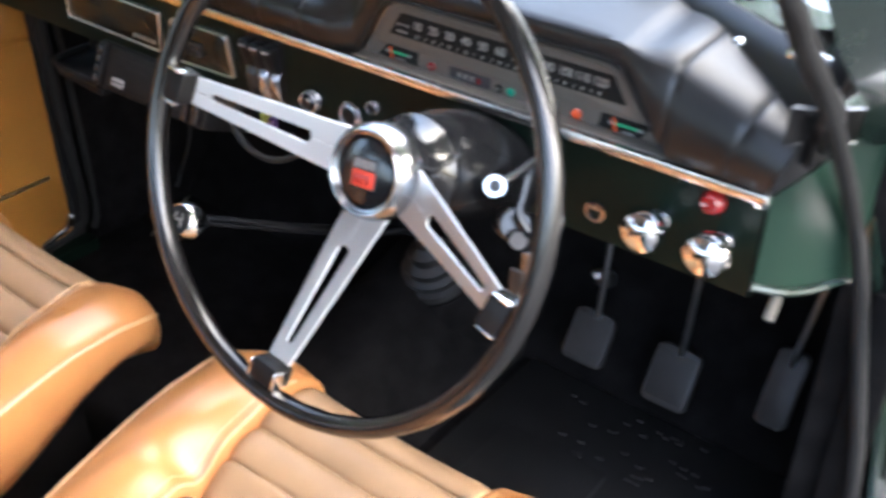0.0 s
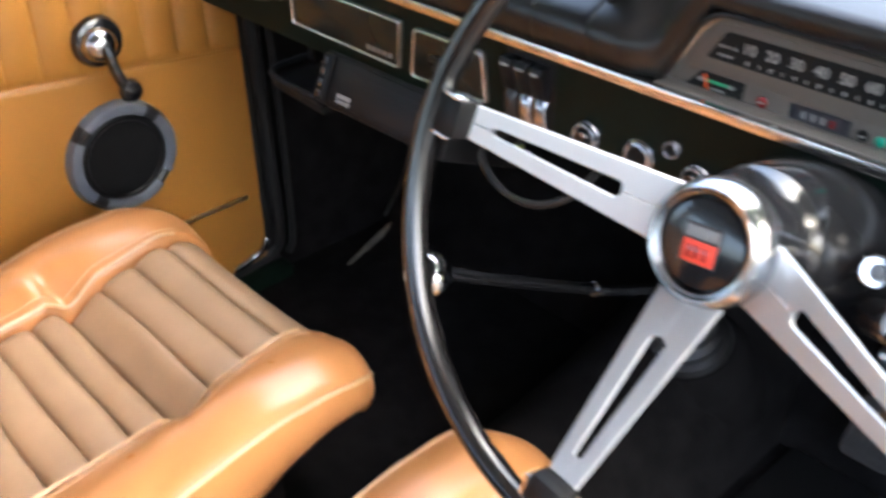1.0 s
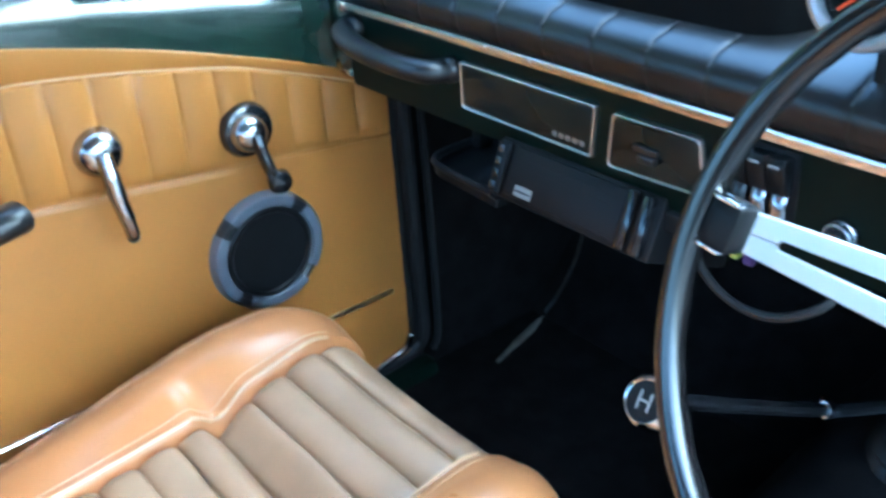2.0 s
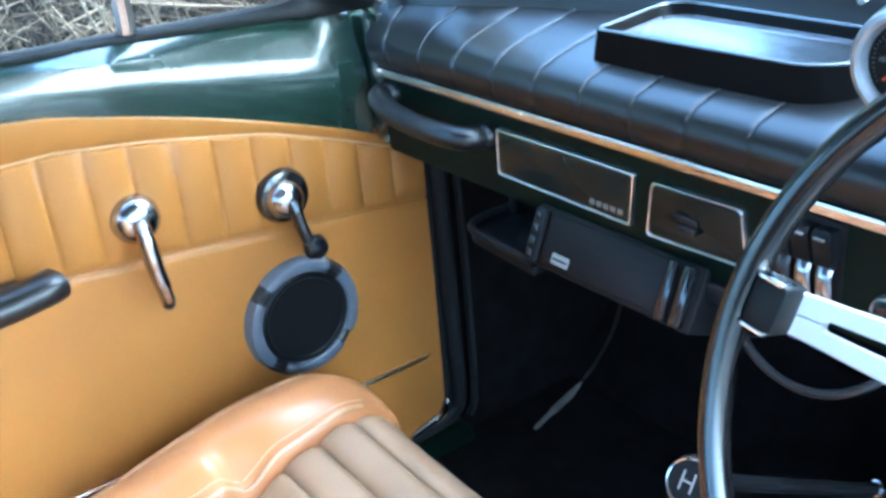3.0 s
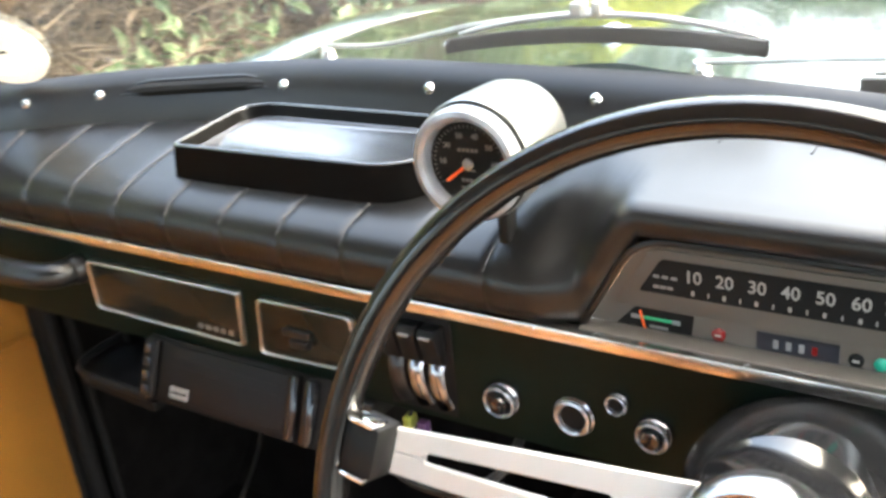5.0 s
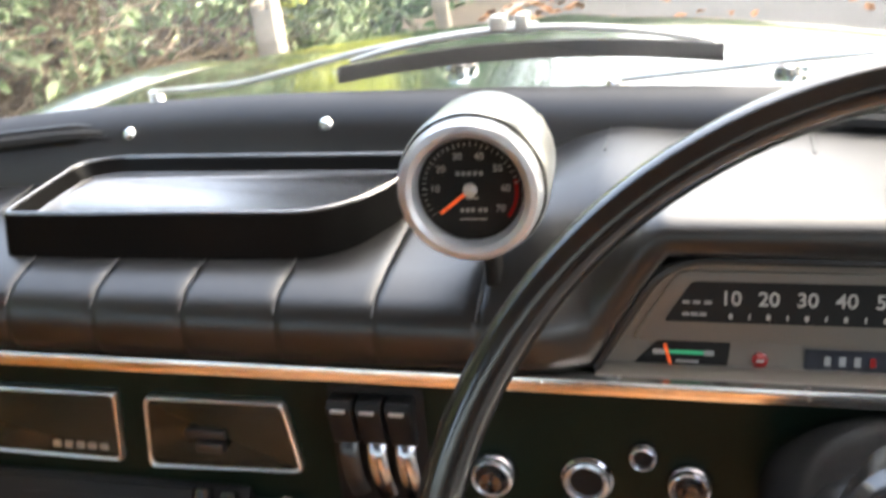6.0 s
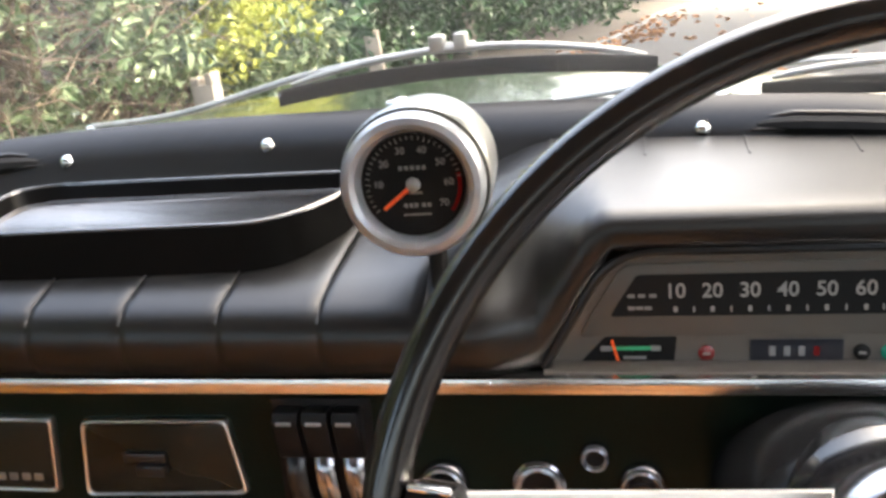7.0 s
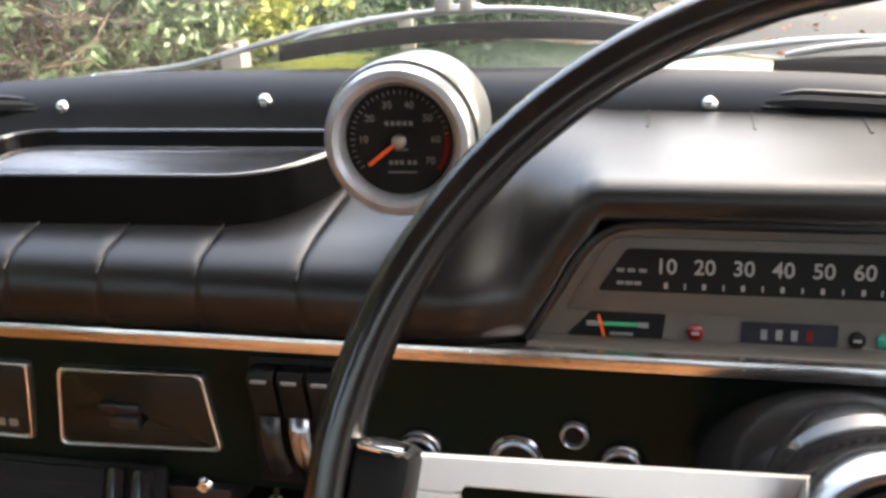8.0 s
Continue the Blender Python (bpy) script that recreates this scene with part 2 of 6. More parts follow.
def tube(points, radius, segs=10, closed=False, flat=1.0, m=None):
    """Sweeps a round (or flattened) section along points; radius may be a list."""
    pts = [Vector(p) for p in points]
    n = len(pts)
    rad = radius if isinstance(radius, (list, tuple)) else [radius] * n
    bm = bmesh.new()
    rings, up = [], None
    for i, p in enumerate(pts):
        a = pts[(i - 1) % n] if closed or i else p
        b = pts[(i + 1) % n] if closed or i < n - 1 else p
        t = (b - a).normalized()
        if up is None:
            up = Vector((0, 0, 1)) if abs(t.z) < 0.9 else Vector((0, 1, 0))
        s = t.cross(up).normalized()
        up = s.cross(t).normalized()
        rings.append([bm.verts.new(p + rad[i] * (math.cos(2 * math.pi * k / segs) * s + flat * math.sin(2 * math.pi * k / segs) * up)) for k in range(segs)])
    for i in range(n if closed else n - 1):
        a, b = rings[i], rings[(i + 1) % n]
        for k in range(segs):
            bm.faces.new((a[k], a[(k + 1) % segs], b[(k + 1) % segs], b[k]))
    if not closed:
        bm.faces.new(rings[0])
        bm.faces.new(rings[-1])
    if m is not None:
        bm.transform(m)
    return bm


def curve(points, steps=6):
    """A smooth line (Catmull-Rom) through points."""
    p = [Vector(q) for q in points]
    p = [2 * p[0] - p[1]] + p + [2 * p[-1] - p[-2]]
    out = []
    for i in range(1, len(p) - 2):
        for k in range(steps):
            t = k / steps
            out.append(0.5 * (2 * p[i] + (p[i + 1] - p[i - 1]) * t + (2 * p[i - 1] - 5 * p[i] + 4 * p[i + 1] - p[i + 2]) * t * t
                              + (3 * p[i] - p[i - 1] - 3 * p[i + 1] + p[i + 2]) * t ** 3))
    out.append(p[-2])
    return out


def prism(outline, depth, bevel=0.0, m=None, segs=2):
    """An (x, y) outline, thickened from z = 0 to depth."""
    bm = bmesh.new()
    lo = [bm.verts.new((x, y, 0)) for x, y in outline]
    hi = [bm.verts.new((x, y, depth)) for x, y in outline]
    bm.faces.new(lo[::-1])
    bm.faces.new(hi)
    for i in range(len(lo)):
        j = (i + 1) % len(lo)
        bm.faces.new((lo[i], lo[j], hi[j], hi[i]))
    if bevel:
        top = [e for e in bm.edges if all(v.co.z > depth * 0.99 for v in e.verts)]
        bmesh.ops.bevel(bm, geom=top, offset=bevel, segments=segs, profile=0.5, affect="EDGES")
    if m is not None:
        bm.transform(m)
    return bm


def rounded(corners, r, n=5):
    """Rounds the corners of an outline; r: one radius, or one a corner."""
    out, k = [], len(corners)
    for i in range(k):
        p, a, b = (Vector(corners[j % k]) for j in (i, i - 1, i + 1))
        ri = r[i] if isinstance(r, (list, tuple)) else r
        p1 = p + (a - p).normalized() * ri
        p2 = p + (b - p).normalized() * ri
        for s in range(n + 1):
            t = s / n
            q = (1 - t) ** 2 * p1 + 2 * t * (1 - t) * p + t * t * p2
            out.append((q.x, q.y))
    return out


def frame_ring(outline, inner, depth, m=None):
    """A rounded ring between two outlines with the same count of points."""
    bm = bmesh.new()
    n = len(outline)
    rows = []
    for s, z in ((0.0, 0.0), (0.02, 0.55), (0.18, 0.88), (0.5, 1.0), (0.82, 0.88), (0.98, 0.55), (1.0, 0.0)):
        rows.append([bm.verts.new((a[0] + (b[0] - a[0]) * s, a[1] + (b[1] - a[1]) * s, depth * z)) for a, b in zip(outline, inner)])
    for r, q in zip(rows, rows[1:]):
        for i in range(n):
            j = (i + 1) % n
            bm.faces.new((r[i], r[j], q[j], q[i]))
    if m is not None:
        bm.transform(m)
    return bm


def grid(fn, us, vs, thick=None):
    """A sheet fn(u, v) -> place; thick: a vector by which a second skin is set off, to give it body."""
    bm = bmesh.new()
    a = [[bm.verts.new(fn(u, v)) for v in vs] for u in us]
    for i in range(len(us) - 1):
        for j in range(len(vs) - 1):
            bm.faces.new((a[i][j], a[i + 1][j], a[i + 1][j + 1], a[i][j + 1]))
    if thick is not None:
        t = Vector(thick)
        b = [[bm.verts.new(v.co + t) for v in row] for row in a]
        nu, nv = len(us), len(vs)
        for i in range(nu - 1):
            for j in range(nv - 1):
                bm.faces.new((b[i][j], b[i][j + 1], b[i + 1][j + 1], b[i + 1][j]))
        for i in range(nu - 1):
            for j in (0, nv - 1):
                bm.faces.new((a[i][j], a[i + 1][j], b[i + 1][j], b[i][j]))
        for j in range(nv - 1):
            for i in (0, nu - 1):
                bm.faces.new((a[i][j], a[i][j + 1], b[i][j + 1], b[i][j]))
    return bm


def letters(text, size, m, depth=0.0002, stretch=1.0):
    """Words in the built-in font, centred, as a mesh."""
    cu = bpy.data.curves.new("text", "FONT")
    cu.body, cu.size, cu.extrude = text, size, depth
    cu.align_x, cu.align_y = "CENTER", "CENTER"
    cu.offset = size * 0.012
    ob = bpy.data.objects.new("text", cu)
    me = bpy.data.meshes.new_from_object(ob)
    bm = bmesh.new()
    bm.from_mesh(me)
    bmesh.ops.remove_doubles(bm, verts=bm.verts, dist=1e-6)
    bm.transform(m @ Matrix.Diagonal((stretch, 1, 1, 1)))
    bpy.data.objects.remove(ob)
    bpy.data.curves.remove(cu)
    bpy.data.meshes.remove(me)
    return bm


def ramp01(a, b, x):
    t = min(1.0, max(0.0, (x - a) / (b - a)))
    return t * t * (3 - 2 * t)


def steps(a, b, n):
    return [a + (b - a) * i / n for i in range(n + 1)]


def facing(x, y, z, rx=90.0, rz=0.0):
    """A frame whose z points to the driver (back along -y), x to the right and y up."""
    return pose(x, y, z, rx, 0, rz)


# ---- outdoors: ground, verge, kerb ----
def ground_z(y):
    """The road falls away gently ahead of the car."""
    return -0.0225 * min(40.0, max(0.0, y - 4.5))


bm = bmesh.new()
R = [-400, -60, -20, -8, 0, 8, 20, 60, 400]
RY = [-400, -60, -20, -8, 0, 4.5, 8, 12, 20, 34, 60, 400]
vs = [[bm.verts.new((x, y, ground_z(y))) for y in RY] for x in R]
for i in range(len(R) - 1):
    for j in range(len(RY) - 1):
        bm.faces.new((vs[i][j], vs[i + 1][j], vs[i + 1][j + 1], vs[i][j + 1]))
solo("road", bm, ASPHALT, "grey asphalt road with patches of sun", "road", kind="structure")


def verge_edge(y):
    return -1.55 + 1.5 * ramp01(8.5, 14, y) + 0.05 * math.sin(y * 1.3) + 3.0 * ramp01(13, 30, y)


bm = grid(lambda y, s: (verge_edge(y) - s * (60 if s > 0.5 else 2.4 * s), y, ground_z(y) + 0.012 + 0.25 * s * s + 0.02 * noise.noise((y * 1.7, s * 6, 0))),
          steps(-14, 44, 90), steps(0, 1, 12), thick=(0, 0, -0.2))
solo("verge", bm, VERGE, "bare brown earth verge under the hedge", "ground", kind="structure")
kerb = thing("kerb", "row of weathered grey kerb stones beside the verge", "kerb", (-1.5, 10, 0), kind="structure")
stone = box((-0.06, -0.44, 0), (0.06, 0.44, 0.055), 0.012)
me = bpy.data.meshes.new("kerb_stone")
stone.to_mesh(me)
stone.free()
me.materials.append(KERB)
for k in range(34):
    y = 4.2 + 0.9 * k
    ob = new("kerb_stone", me)
    ob.parent = kerb
    dx = (verge_edge(y + 0.1) - verge_edge(y - 0.1)) / 0.2
    ob.matrix_basis = pose(verge_edge(y) + 1.5, y - 10, ground_z(y) - 0.01, 0, 0, -math.degrees(math.atan(dx)))

# ---- the car's shell ----
ROOF_Z = 1.415
solo("ceiling", box((-0.60, -1.40, ROOF_Z), (0.60, -0.155, ROOF_Z + 0.03), 0.01), HEADLINER,
     "pale cloth headliner under the roof", "ceiling", kind="structure")
solo("roof", grid(lambda u, v: (0.68 * u, -1.10 + 0.97 * v, ROOF_Z + 0.035 + 0.055 * (1 - u * u) * (1 - v * v)), steps(-1, 1, 16), steps(-1, 1, 16), thick=(0, 0, 0.012)),
     PAINT, "dark green painted steel roof", "roof", kind="structure")
solo("floor", merge(box((-0.72, -1.38, 0.26), (0.77, 0.40, 0.30)),
                    grid(lambda x, s: (x, 0.36 + 0.26 * s, 0.298 + 0.30 * s), steps(-0.72, 0.77, 6), steps(0, 1, 4), thick=(0, 0.03, -0.03))),
     CARPET, "black carpeted floor and sloping toe board", "floor", kind="structure")
solo("wall_front", box((-0.72, 0.615, 0.30), (0.78, 0.645, 0.90)), CARPET, "black bulkhead behind the dashboard", "bulkhead", kind="structure")
solo("wall_rear", merge(box((-0.70, -1.42, 0.26), (0.70, -1.38, 1.06), 0.01), box((-0.62, -1.42, 1.30), (0.62, -1.38, 1.43), 0.01)), CARPET, "plain dark rear bulkhead with an open rear window", "wall", kind="structure")
for side, nm in ((-1, "wall_left"), (1, "wall_right")):
    solo(nm, merge(box((side * 0.755 - 0.05, -1.42, 0.26), (side * 0.755 + 0.05, -0.80, 1.03), 0.01),
                   *[grid(lambda y, s: (side * (0.74 - 0.13 * s), y, 1.0 + 0.43 * s), steps(ya, yb, 4), steps(0, 1, 6), thick=(-side * 0.02, 0, 0)) for ya, yb in ((-1.42, -1.20), (-0.93 if side > 0 else -0.85, -0.83 if side > 0 else -0.62))]),
         PAINT, "plain dark green body side behind the front door", "wall", kind="structure")
    kx = 0.750 if side > 0 else 0.705
    solo("kick_panel", box((side * kx - 0.012, 0.105, 0.29), (side * kx + 0.012, 0.62, 0.90), 0.004), CARPET,
         "black kick panel at the side of the footwell", "kick panel", kind="structure")

# transmission tunnel
solo("tunnel", grid(lambda u, y: (0.03 + 0.15 * u, y, 0.30 + (0.13 + 0.12 * ramp01(0.0, 0.5, y)) * (1 - abs(u) ** 2.6)), steps(-1, 1, 16), steps(-0.9, 0.60, 14)),
     CARPET, "black carpeted transmission tunnel", "tunnel", kind="structure")


# ---- windscreen and its surround ----
def y_in(x):
    return 0.1685 - 0.160 * (abs(x) / 0.62) ** 2.8 + 0.030 * ramp01(0.36, 0.54, x) + 0.016 * ramp01(0.56, 0.67, x) + 0.034 * ramp01(0.53, 0.66, -x)


def sag(x):
    """How far the surround and the foot of the glass dip towards their ends."""
    return 0.012 * (abs(x) / 0.6) ** 3 + 0.016 * ramp01(0.36, 0.54, x) + 0.005 * ramp01(0.12, 0.42, -x)


XS = steps(-0.645, 0.672, 60)
surround = thing("windscreen_surround", "padded black vinyl windscreen surround with chrome screws", "windscreen trim", (0, 0.15, 1.04), kind="structure")
prof = [(-0.006, 1.020), (-0.0045, 1.040), (-0.0010, 1.058), (0.0040, 1.0725), (0.0105, 1.0845), (0.0185, 1.0930), (0.029, 1.0985), (0.037, 1.096), (0.045, 1.078)]
part("pad", grid(lambda x, k: (x, y_in(x) + prof[k][0], prof[k][1] - sag(x)), XS, range(len(prof))), VINYL, surround)
for x in (-0.542, -0.464, -0.2486, -0.0785, 0.091, 0.257, 0.467, 0.563):
    mm = Matrix.Translation((x, y_in(x) + 0.0070, 1.0775 - sag(x))) @ Euler((radians(60), 0, 0)).to_matrix().to_4x4()
    part("screw", lathe([(0.0058, -0.001), (0.0058, 0.0006), (0.0042, 0.0028), (0.002, 0.0036), (0.0, 0.0036)], 14, mm), CHROME, surround, "domed chrome screw")
for x0, x1 in ((-0.440, -0.268), (0.290, 0.452)):
    pts = [(x, y_in(x) + 0.0090, 1.0785 - sag(x)) for x in steps(x0, x1, 12)]
    taper = [0.25, 0.7] + [1.0] * (len(pts) - 4) + [0.7, 0.25]
    vent = part("vent", tube([(x, y + 0.0015, z) for x, y, z in pts], [0.0080 * q for q in taper], 10), DIAL, surround, "long dark demister slot")
    part("upper_lip", tube([(x, y + 0.0035, z + 0.0085 * q) for (x, y, z), q in zip(pts, taper)], [0.0026 * q for q in taper], 8), VINYL, vent)
    part("lower_lip", tube([(x, y - 0.0035, z - 0.0015) for x, y, z in pts], [0.0022 * q for q in taper], 8), VINYL, vent)


def pane(x, s):
    y0 = y_in(x) + 0.036
    return (x * (1 - 0.11 * s), y0 * (1 - 0.62 * s) - 0.205 * s, 1.084 - sag(x) + (ROOF_Z - 1.075) * s)


screen = thing("windscreen", "clear curved windscreen glass", "windscreen", (0, 0.2, 1.08), kind="structure")
g = part("glass", grid(pane, XS[::2], steps(0, 1, 8)), GLASS, screen)
g.visible_shadow = False
part("header", tube([(x * 0.9, pane(x, 1)[1], ROOF_Z + 0.005) for x in XS[::4]], 0.022, 8), VINYL, screen, "black top rail")
# round paper disc in its holder, low in the corner of the glass
DX, DS = -0.546, 0.178
c = Vector(pane(DX, DS))
t1 = (Vector(pane(DX + 0.015, DS)) - Vector(pane(DX - 0.015, DS))).normalized()
t2 = (Vector(pane(DX, DS + 0.045)) - c).normalized()
nz = t1.cross(t2).normalized()
t2 = nz.cross(t1)
dm = Matrix((t1, t2, nz)).transposed().to_4x4()
dm.translation = c + nz * (-0.004 if nz.y > 0 else 0.004)
disc = thing("paper_disc", "round white paper disc in a holder on the windscreen", "disc", m=dm)
part("paper", lathe([(0.0, -0.001), (0.037, -0.001), (0.037, 0.001), (0.0, 0.001)], 36), PAPER, disc, local=True)
part("print_bar", box((-0.012, -0.003, 0.0012), (0.012, 0.001, 0.0018)), DIAL, disc, local=True)
part("holder_rim", lathe([(0.037, -0.002), (0.053, -0.002), (0.053, 0.002), (0.037, 0.003), (0.037, -0.002)], 36, cap=False), PAPER, disc, local=True)

# windscreen pillars
for side, nm in ((-1, "pillar_left"), (1, "pillar_right")):
    low = [(side * 0.690, 0.035, 1.00), (side * 0.678, -0.03, 1.065), (side * 0.667, -0.10, 1.13), (side * 0.640, -0.205, 1.28), (side * 0.600, -0.29, 1.42)]
    low = [(x + (0.030 if side > 0 and i else 0), y, z) for i, (x, y, z) in enumerate(low)]
    p = thing(nm, "black windscreen pillar with trim and seal", "pillar", low[0], kind="structure")
    ins = curve([(side * 0.630, 0.006, 1.040), (side * 0.655, -0.018, 1.083), (side * 0.656, -0.075, 1.135), (side * 0.637, -0.17, 1.26), (side * 0.600, -0.27, 1.42)], 6)
    outs = curve([(side * 0.616, 0.046, 1.086), (side * 0.632, 0.020, 1.112), (side * 0.634, -0.032, 1.157), (side * 0.614, -0.125, 1.277), (side * 0.578, -0.215, 1.42)], 6)
    if side > 0:
        ins = [v + Vector((0.040, 0.022, -0.004)) for v in ins]
        outs = [v + Vector((0.040, 0.022, -0.004)) for v in outs]
    part("inner_trim", grid(lambda i, s: ins[i].lerp(outs[i], s) + Vector((-side * 0.004, -0.004, 0.0)) * math.sin(math.pi * s), range(len(ins)), steps(0, 1, 6), thick=(side * 0.006, 0.006, 0)), TRIM, p, "black padded inner trim")
    if side < 0:
        part("seam", tube(curve([(-0.628, 0.004, 1.047), (-0.630, 0.012, 1.060), (-0.628, 0.022, 1.073)]), 0.0016, 6), PEDAL, p, "pale joint in the trim")
        sm = Matrix.Translation((-0.636, 0.002, 1.090)) @ Vector((0.75, -0.62, 0.25)).to_track_quat("Z", "Y").to_matrix().to_4x4()
        part("screw", lathe([(0.0055, -0.004), (0.0055, 0.0006), (0.0040, 0.0026), (0.0, 0.0034)], 14, sm), CHROME, p, "domed chrome screw")
    if side > 0:
        part("outer_panel", grid(lambda i, s: Vector(low[i]) + Vector((0.004 + 0.15 * s, 0.015 + 0.10 * s, 0.01 * math.sin(3 * s))), range(len(low)), steps(0, 1, 6), thick=(0, 0.02, 0)), PAINT, p, "dark green painted outer pillar")
    part("edge_strip", tube([v + Vector((-side * 0.002, -0.003, 0)) for v in ins], 0.0055, 8), PEDAL, p, "grey rubber edge strip")
    if side < 0:
        part("seam_strip", tube(curve([(side * 0.630, 0.003, 1.041), (side * 0.622, 0.018, 1.064), (side * 0.616, 0.040, 1.088)]), 0.0035, 8), PEDAL, p)
    if side > 0:
        part("seal", tube([v + Vector((-0.012, -0.010, 0.004)) for v in curve(low)], 0.008, 8), RUBBER, p)
    part("screw", lathe([(0.0058, 0), (0.0045, 0.003), (0.0, 0.0035)], 12, Matrix.Translation((side * 0.637, 0.010, 1.0845)) @ Euler((radians(60), 0, radians(-side * 50))).to_matrix().to_4x4()), CHROME, p, "domed chrome screw")

# ---- bonnet, wings, cowl ----
def bonnet_z(x, y):
    return 1.036 + 0.006 * ramp01(0.36, 0.7, y) - 0.17 * ramp01(0.65, 1.75, y) ** 1.3 - 0.14 * x * x + 0.007 * math.exp(-(x / 0.05) ** 2)


solo("bonnet", grid(lambda x, y: (x, y + 0.06 * (1 - (x / 0.58) ** 2), bonnet_z(x, y)), steps(-0.58, 0.58, 40), steps(0.36, 1.7, 30), thick=(0, 0, -0.015)),
     PAINT_BONNET, "glossy dark green bonnet with a central ridge", "bonnet", (0, 1.0, 0.95))
for side in (-1, 1):
    solo("wing", grid(lambda s, y: (side * (0.588 + 0.21 * s), y, bonnet_z(0.58, y) + 0.002 + 0.016 * math.sin(math.pi * min(1, s * 1.3)) - 0.42 * s ** 3.2), steps(0, 1, 14), steps(0.10, 1.75, 24), thick=(-side * 0.004, 0, -0.012)),
         PAINT, "glossy dark green front wing", "wing", (side * 0.65, 1.0, 0.6))
cowl = thing("cowl", "dark green cowl panel below the windscreen", "cowl", (0, 0.3, 1.05), kind="structure")
part("panel", grid(lambda x, s: (x, (y_in(x) + 0.040) * (1 - s) + s * (0.365 + 0.06 * (1 - (x / 0.58) ** 2)), 1.070 * (1 - s) + s * 1.026 - 0.10 * s * x * x), steps(-0.6, 0.6, 30), steps(0, 1, 6)), PAINT, cowl)
part("glass_seal", tube([(x, y_in(x) + 0.046, 1.083 - sag(x)) for x in XS], 0.0055, 8), RUBBER, cowl, "black rubber glass seal")
part("bright_strip", tube([(x, y_in(x) + 0.052, 1.086 - sag(x)) for x in XS], 0.0035, 6), CHROME, cowl, "chrome strip in the seal")
part("grille", grid(lambda x, y: (x, y, 1.058 - 0.13 * (y - 0.25)), steps(-0.2, 0.2, 20), steps(0.27, 0.33, 4), thick=(0, 0, 0.003)), PLASTIC, cowl)
for px, x0, z0, x1, z1 in ((-0.30, -0.075, 1.111, 0.227, 1.121), (0.14, 0.300, 1.098, 0.555, 1.085)):
    w = thing("wiper", "wiper with pale worn arm and thick black blade at rest", "wiper", (px, 0.31, 1.05), group="wipers")
    xm = 0.53 * x0 + 0.47 * x1

    def on_glass(x, dz=0.0, dy=0.0, x0=x0, z0=z0, x1=x1, z1=z1):
        """A place along the blade; dz: height over it."""
        q = (x - x0) / (x1 - x0)
        return (x, y_in(x) + 0.040 + dy, z0 + (z1 - z0) * q + 0.010 * 4 * q * (1 - q) + dz)

    part("pivot", lathe([(0.016, 0), (0.016, 0.012), (0.010, 0.02), (0.008, 0.035), (0.0, 0.037)], 18, Matrix.Translation((px, 0.30, 1.046))), CHROME, w)
    part("arm", tube(curve([(px, 0.30, 1.080), (0.5 * (px + x0), 0.265, 1.094), (x0 + 0.03, y_in(x0) + 0.062, z0 + 0.016), on_glass(xm, 0.0150, 0.018)]), [0.0048] * 12 + [0.0036] * 7, 8, flat=0.6), WORN_ALLOY, w, "pale worn arm")
    part("bridge", tube([on_glass(x, 0.004 + 0.0095 * (1 - ((x - xm) / (0.5 * (x1 - x0))) ** 2) ** 1, 0.010) for x in steps(x0 + 0.008, x1 - 0.008, 18)], [0.0018] + [0.0028] * 17 + [0.0018], 8), WORN_ALLOY, w, "pale bowed blade carrier")
    part("blade_clip", merge(box((xm - 0.016, y_in(xm) + 0.045, on_glass(xm)[2] + 0.0115), (xm - 0.004, y_in(xm) + 0.062, on_glass(xm)[2] + 0.0245), 0.002),
                             box((xm + 0.004, y_in(xm) + 0.045, on_glass(xm)[2] + 0.0120), (xm + 0.014, y_in(xm) + 0.062, on_glass(xm)[2] + 0.0255), 0.002),
                             box((xm - 0.010, y_in(xm) + 0.050, on_glass(xm)[2] + 0.0100), (xm + 0.020, y_in(xm) + 0.060, on_glass(xm)[2] + 0.0180), 0.002)), WORN_ALLOY, w)
    part("blade", grid(lambda x, k: Vector(on_glass(x)) + Vector((0, (-0.003, 0.004, 0.006, 0.004, -0.003, -0.004)[k], (0.005, 0.005, 0.0, -0.007, -0.008, 0.0)[k])), steps(x0, x1, 18), (0, 1, 2, 3, 4, 5, 0)), SEAL, w, "thick black rubber blade")
for x in (-0.06, 0.30):
    solo("washer_jet", merge(lathe([(0.014, 0), (0.013, 0.008), (0.007, 0.013), (0, 0.014)], 16, Matrix.Translation((x, 0.56, bonnet_z(x, 0.56) - 0.001))),
                             box((x - 0.018, 0.55, bonnet_z(x, 0.56)), (x + 0.018, 0.57, bonnet_z(x, 0.56) + 0.010), 0.003)), CHROME,
         "small chrome washer jet on the bonnet", "washer jet", (x, 0.56, 1.05))

# ---- dashboard ----
dash = thing("dashboard", "dark green dashboard with black padded vinyl top and chrome trim strip", "dashboard", (0, 0.05, 0.84))
# painted fascia, bent under at its lower edge
fprof = [(0.05, 0.838), (0.012, 0.838), (0.004, 0.842), (0.002, 0.850), (0.003, 0.90), (0.004, 0.946), (0.03, 0.950)]
part("fascia", grid(lambda x, k: (x, fprof[k][0], fprof[k][1]), steps(-0.645, 0.645, 40), range(len(fprof))), PAINT_SHADED, dash)
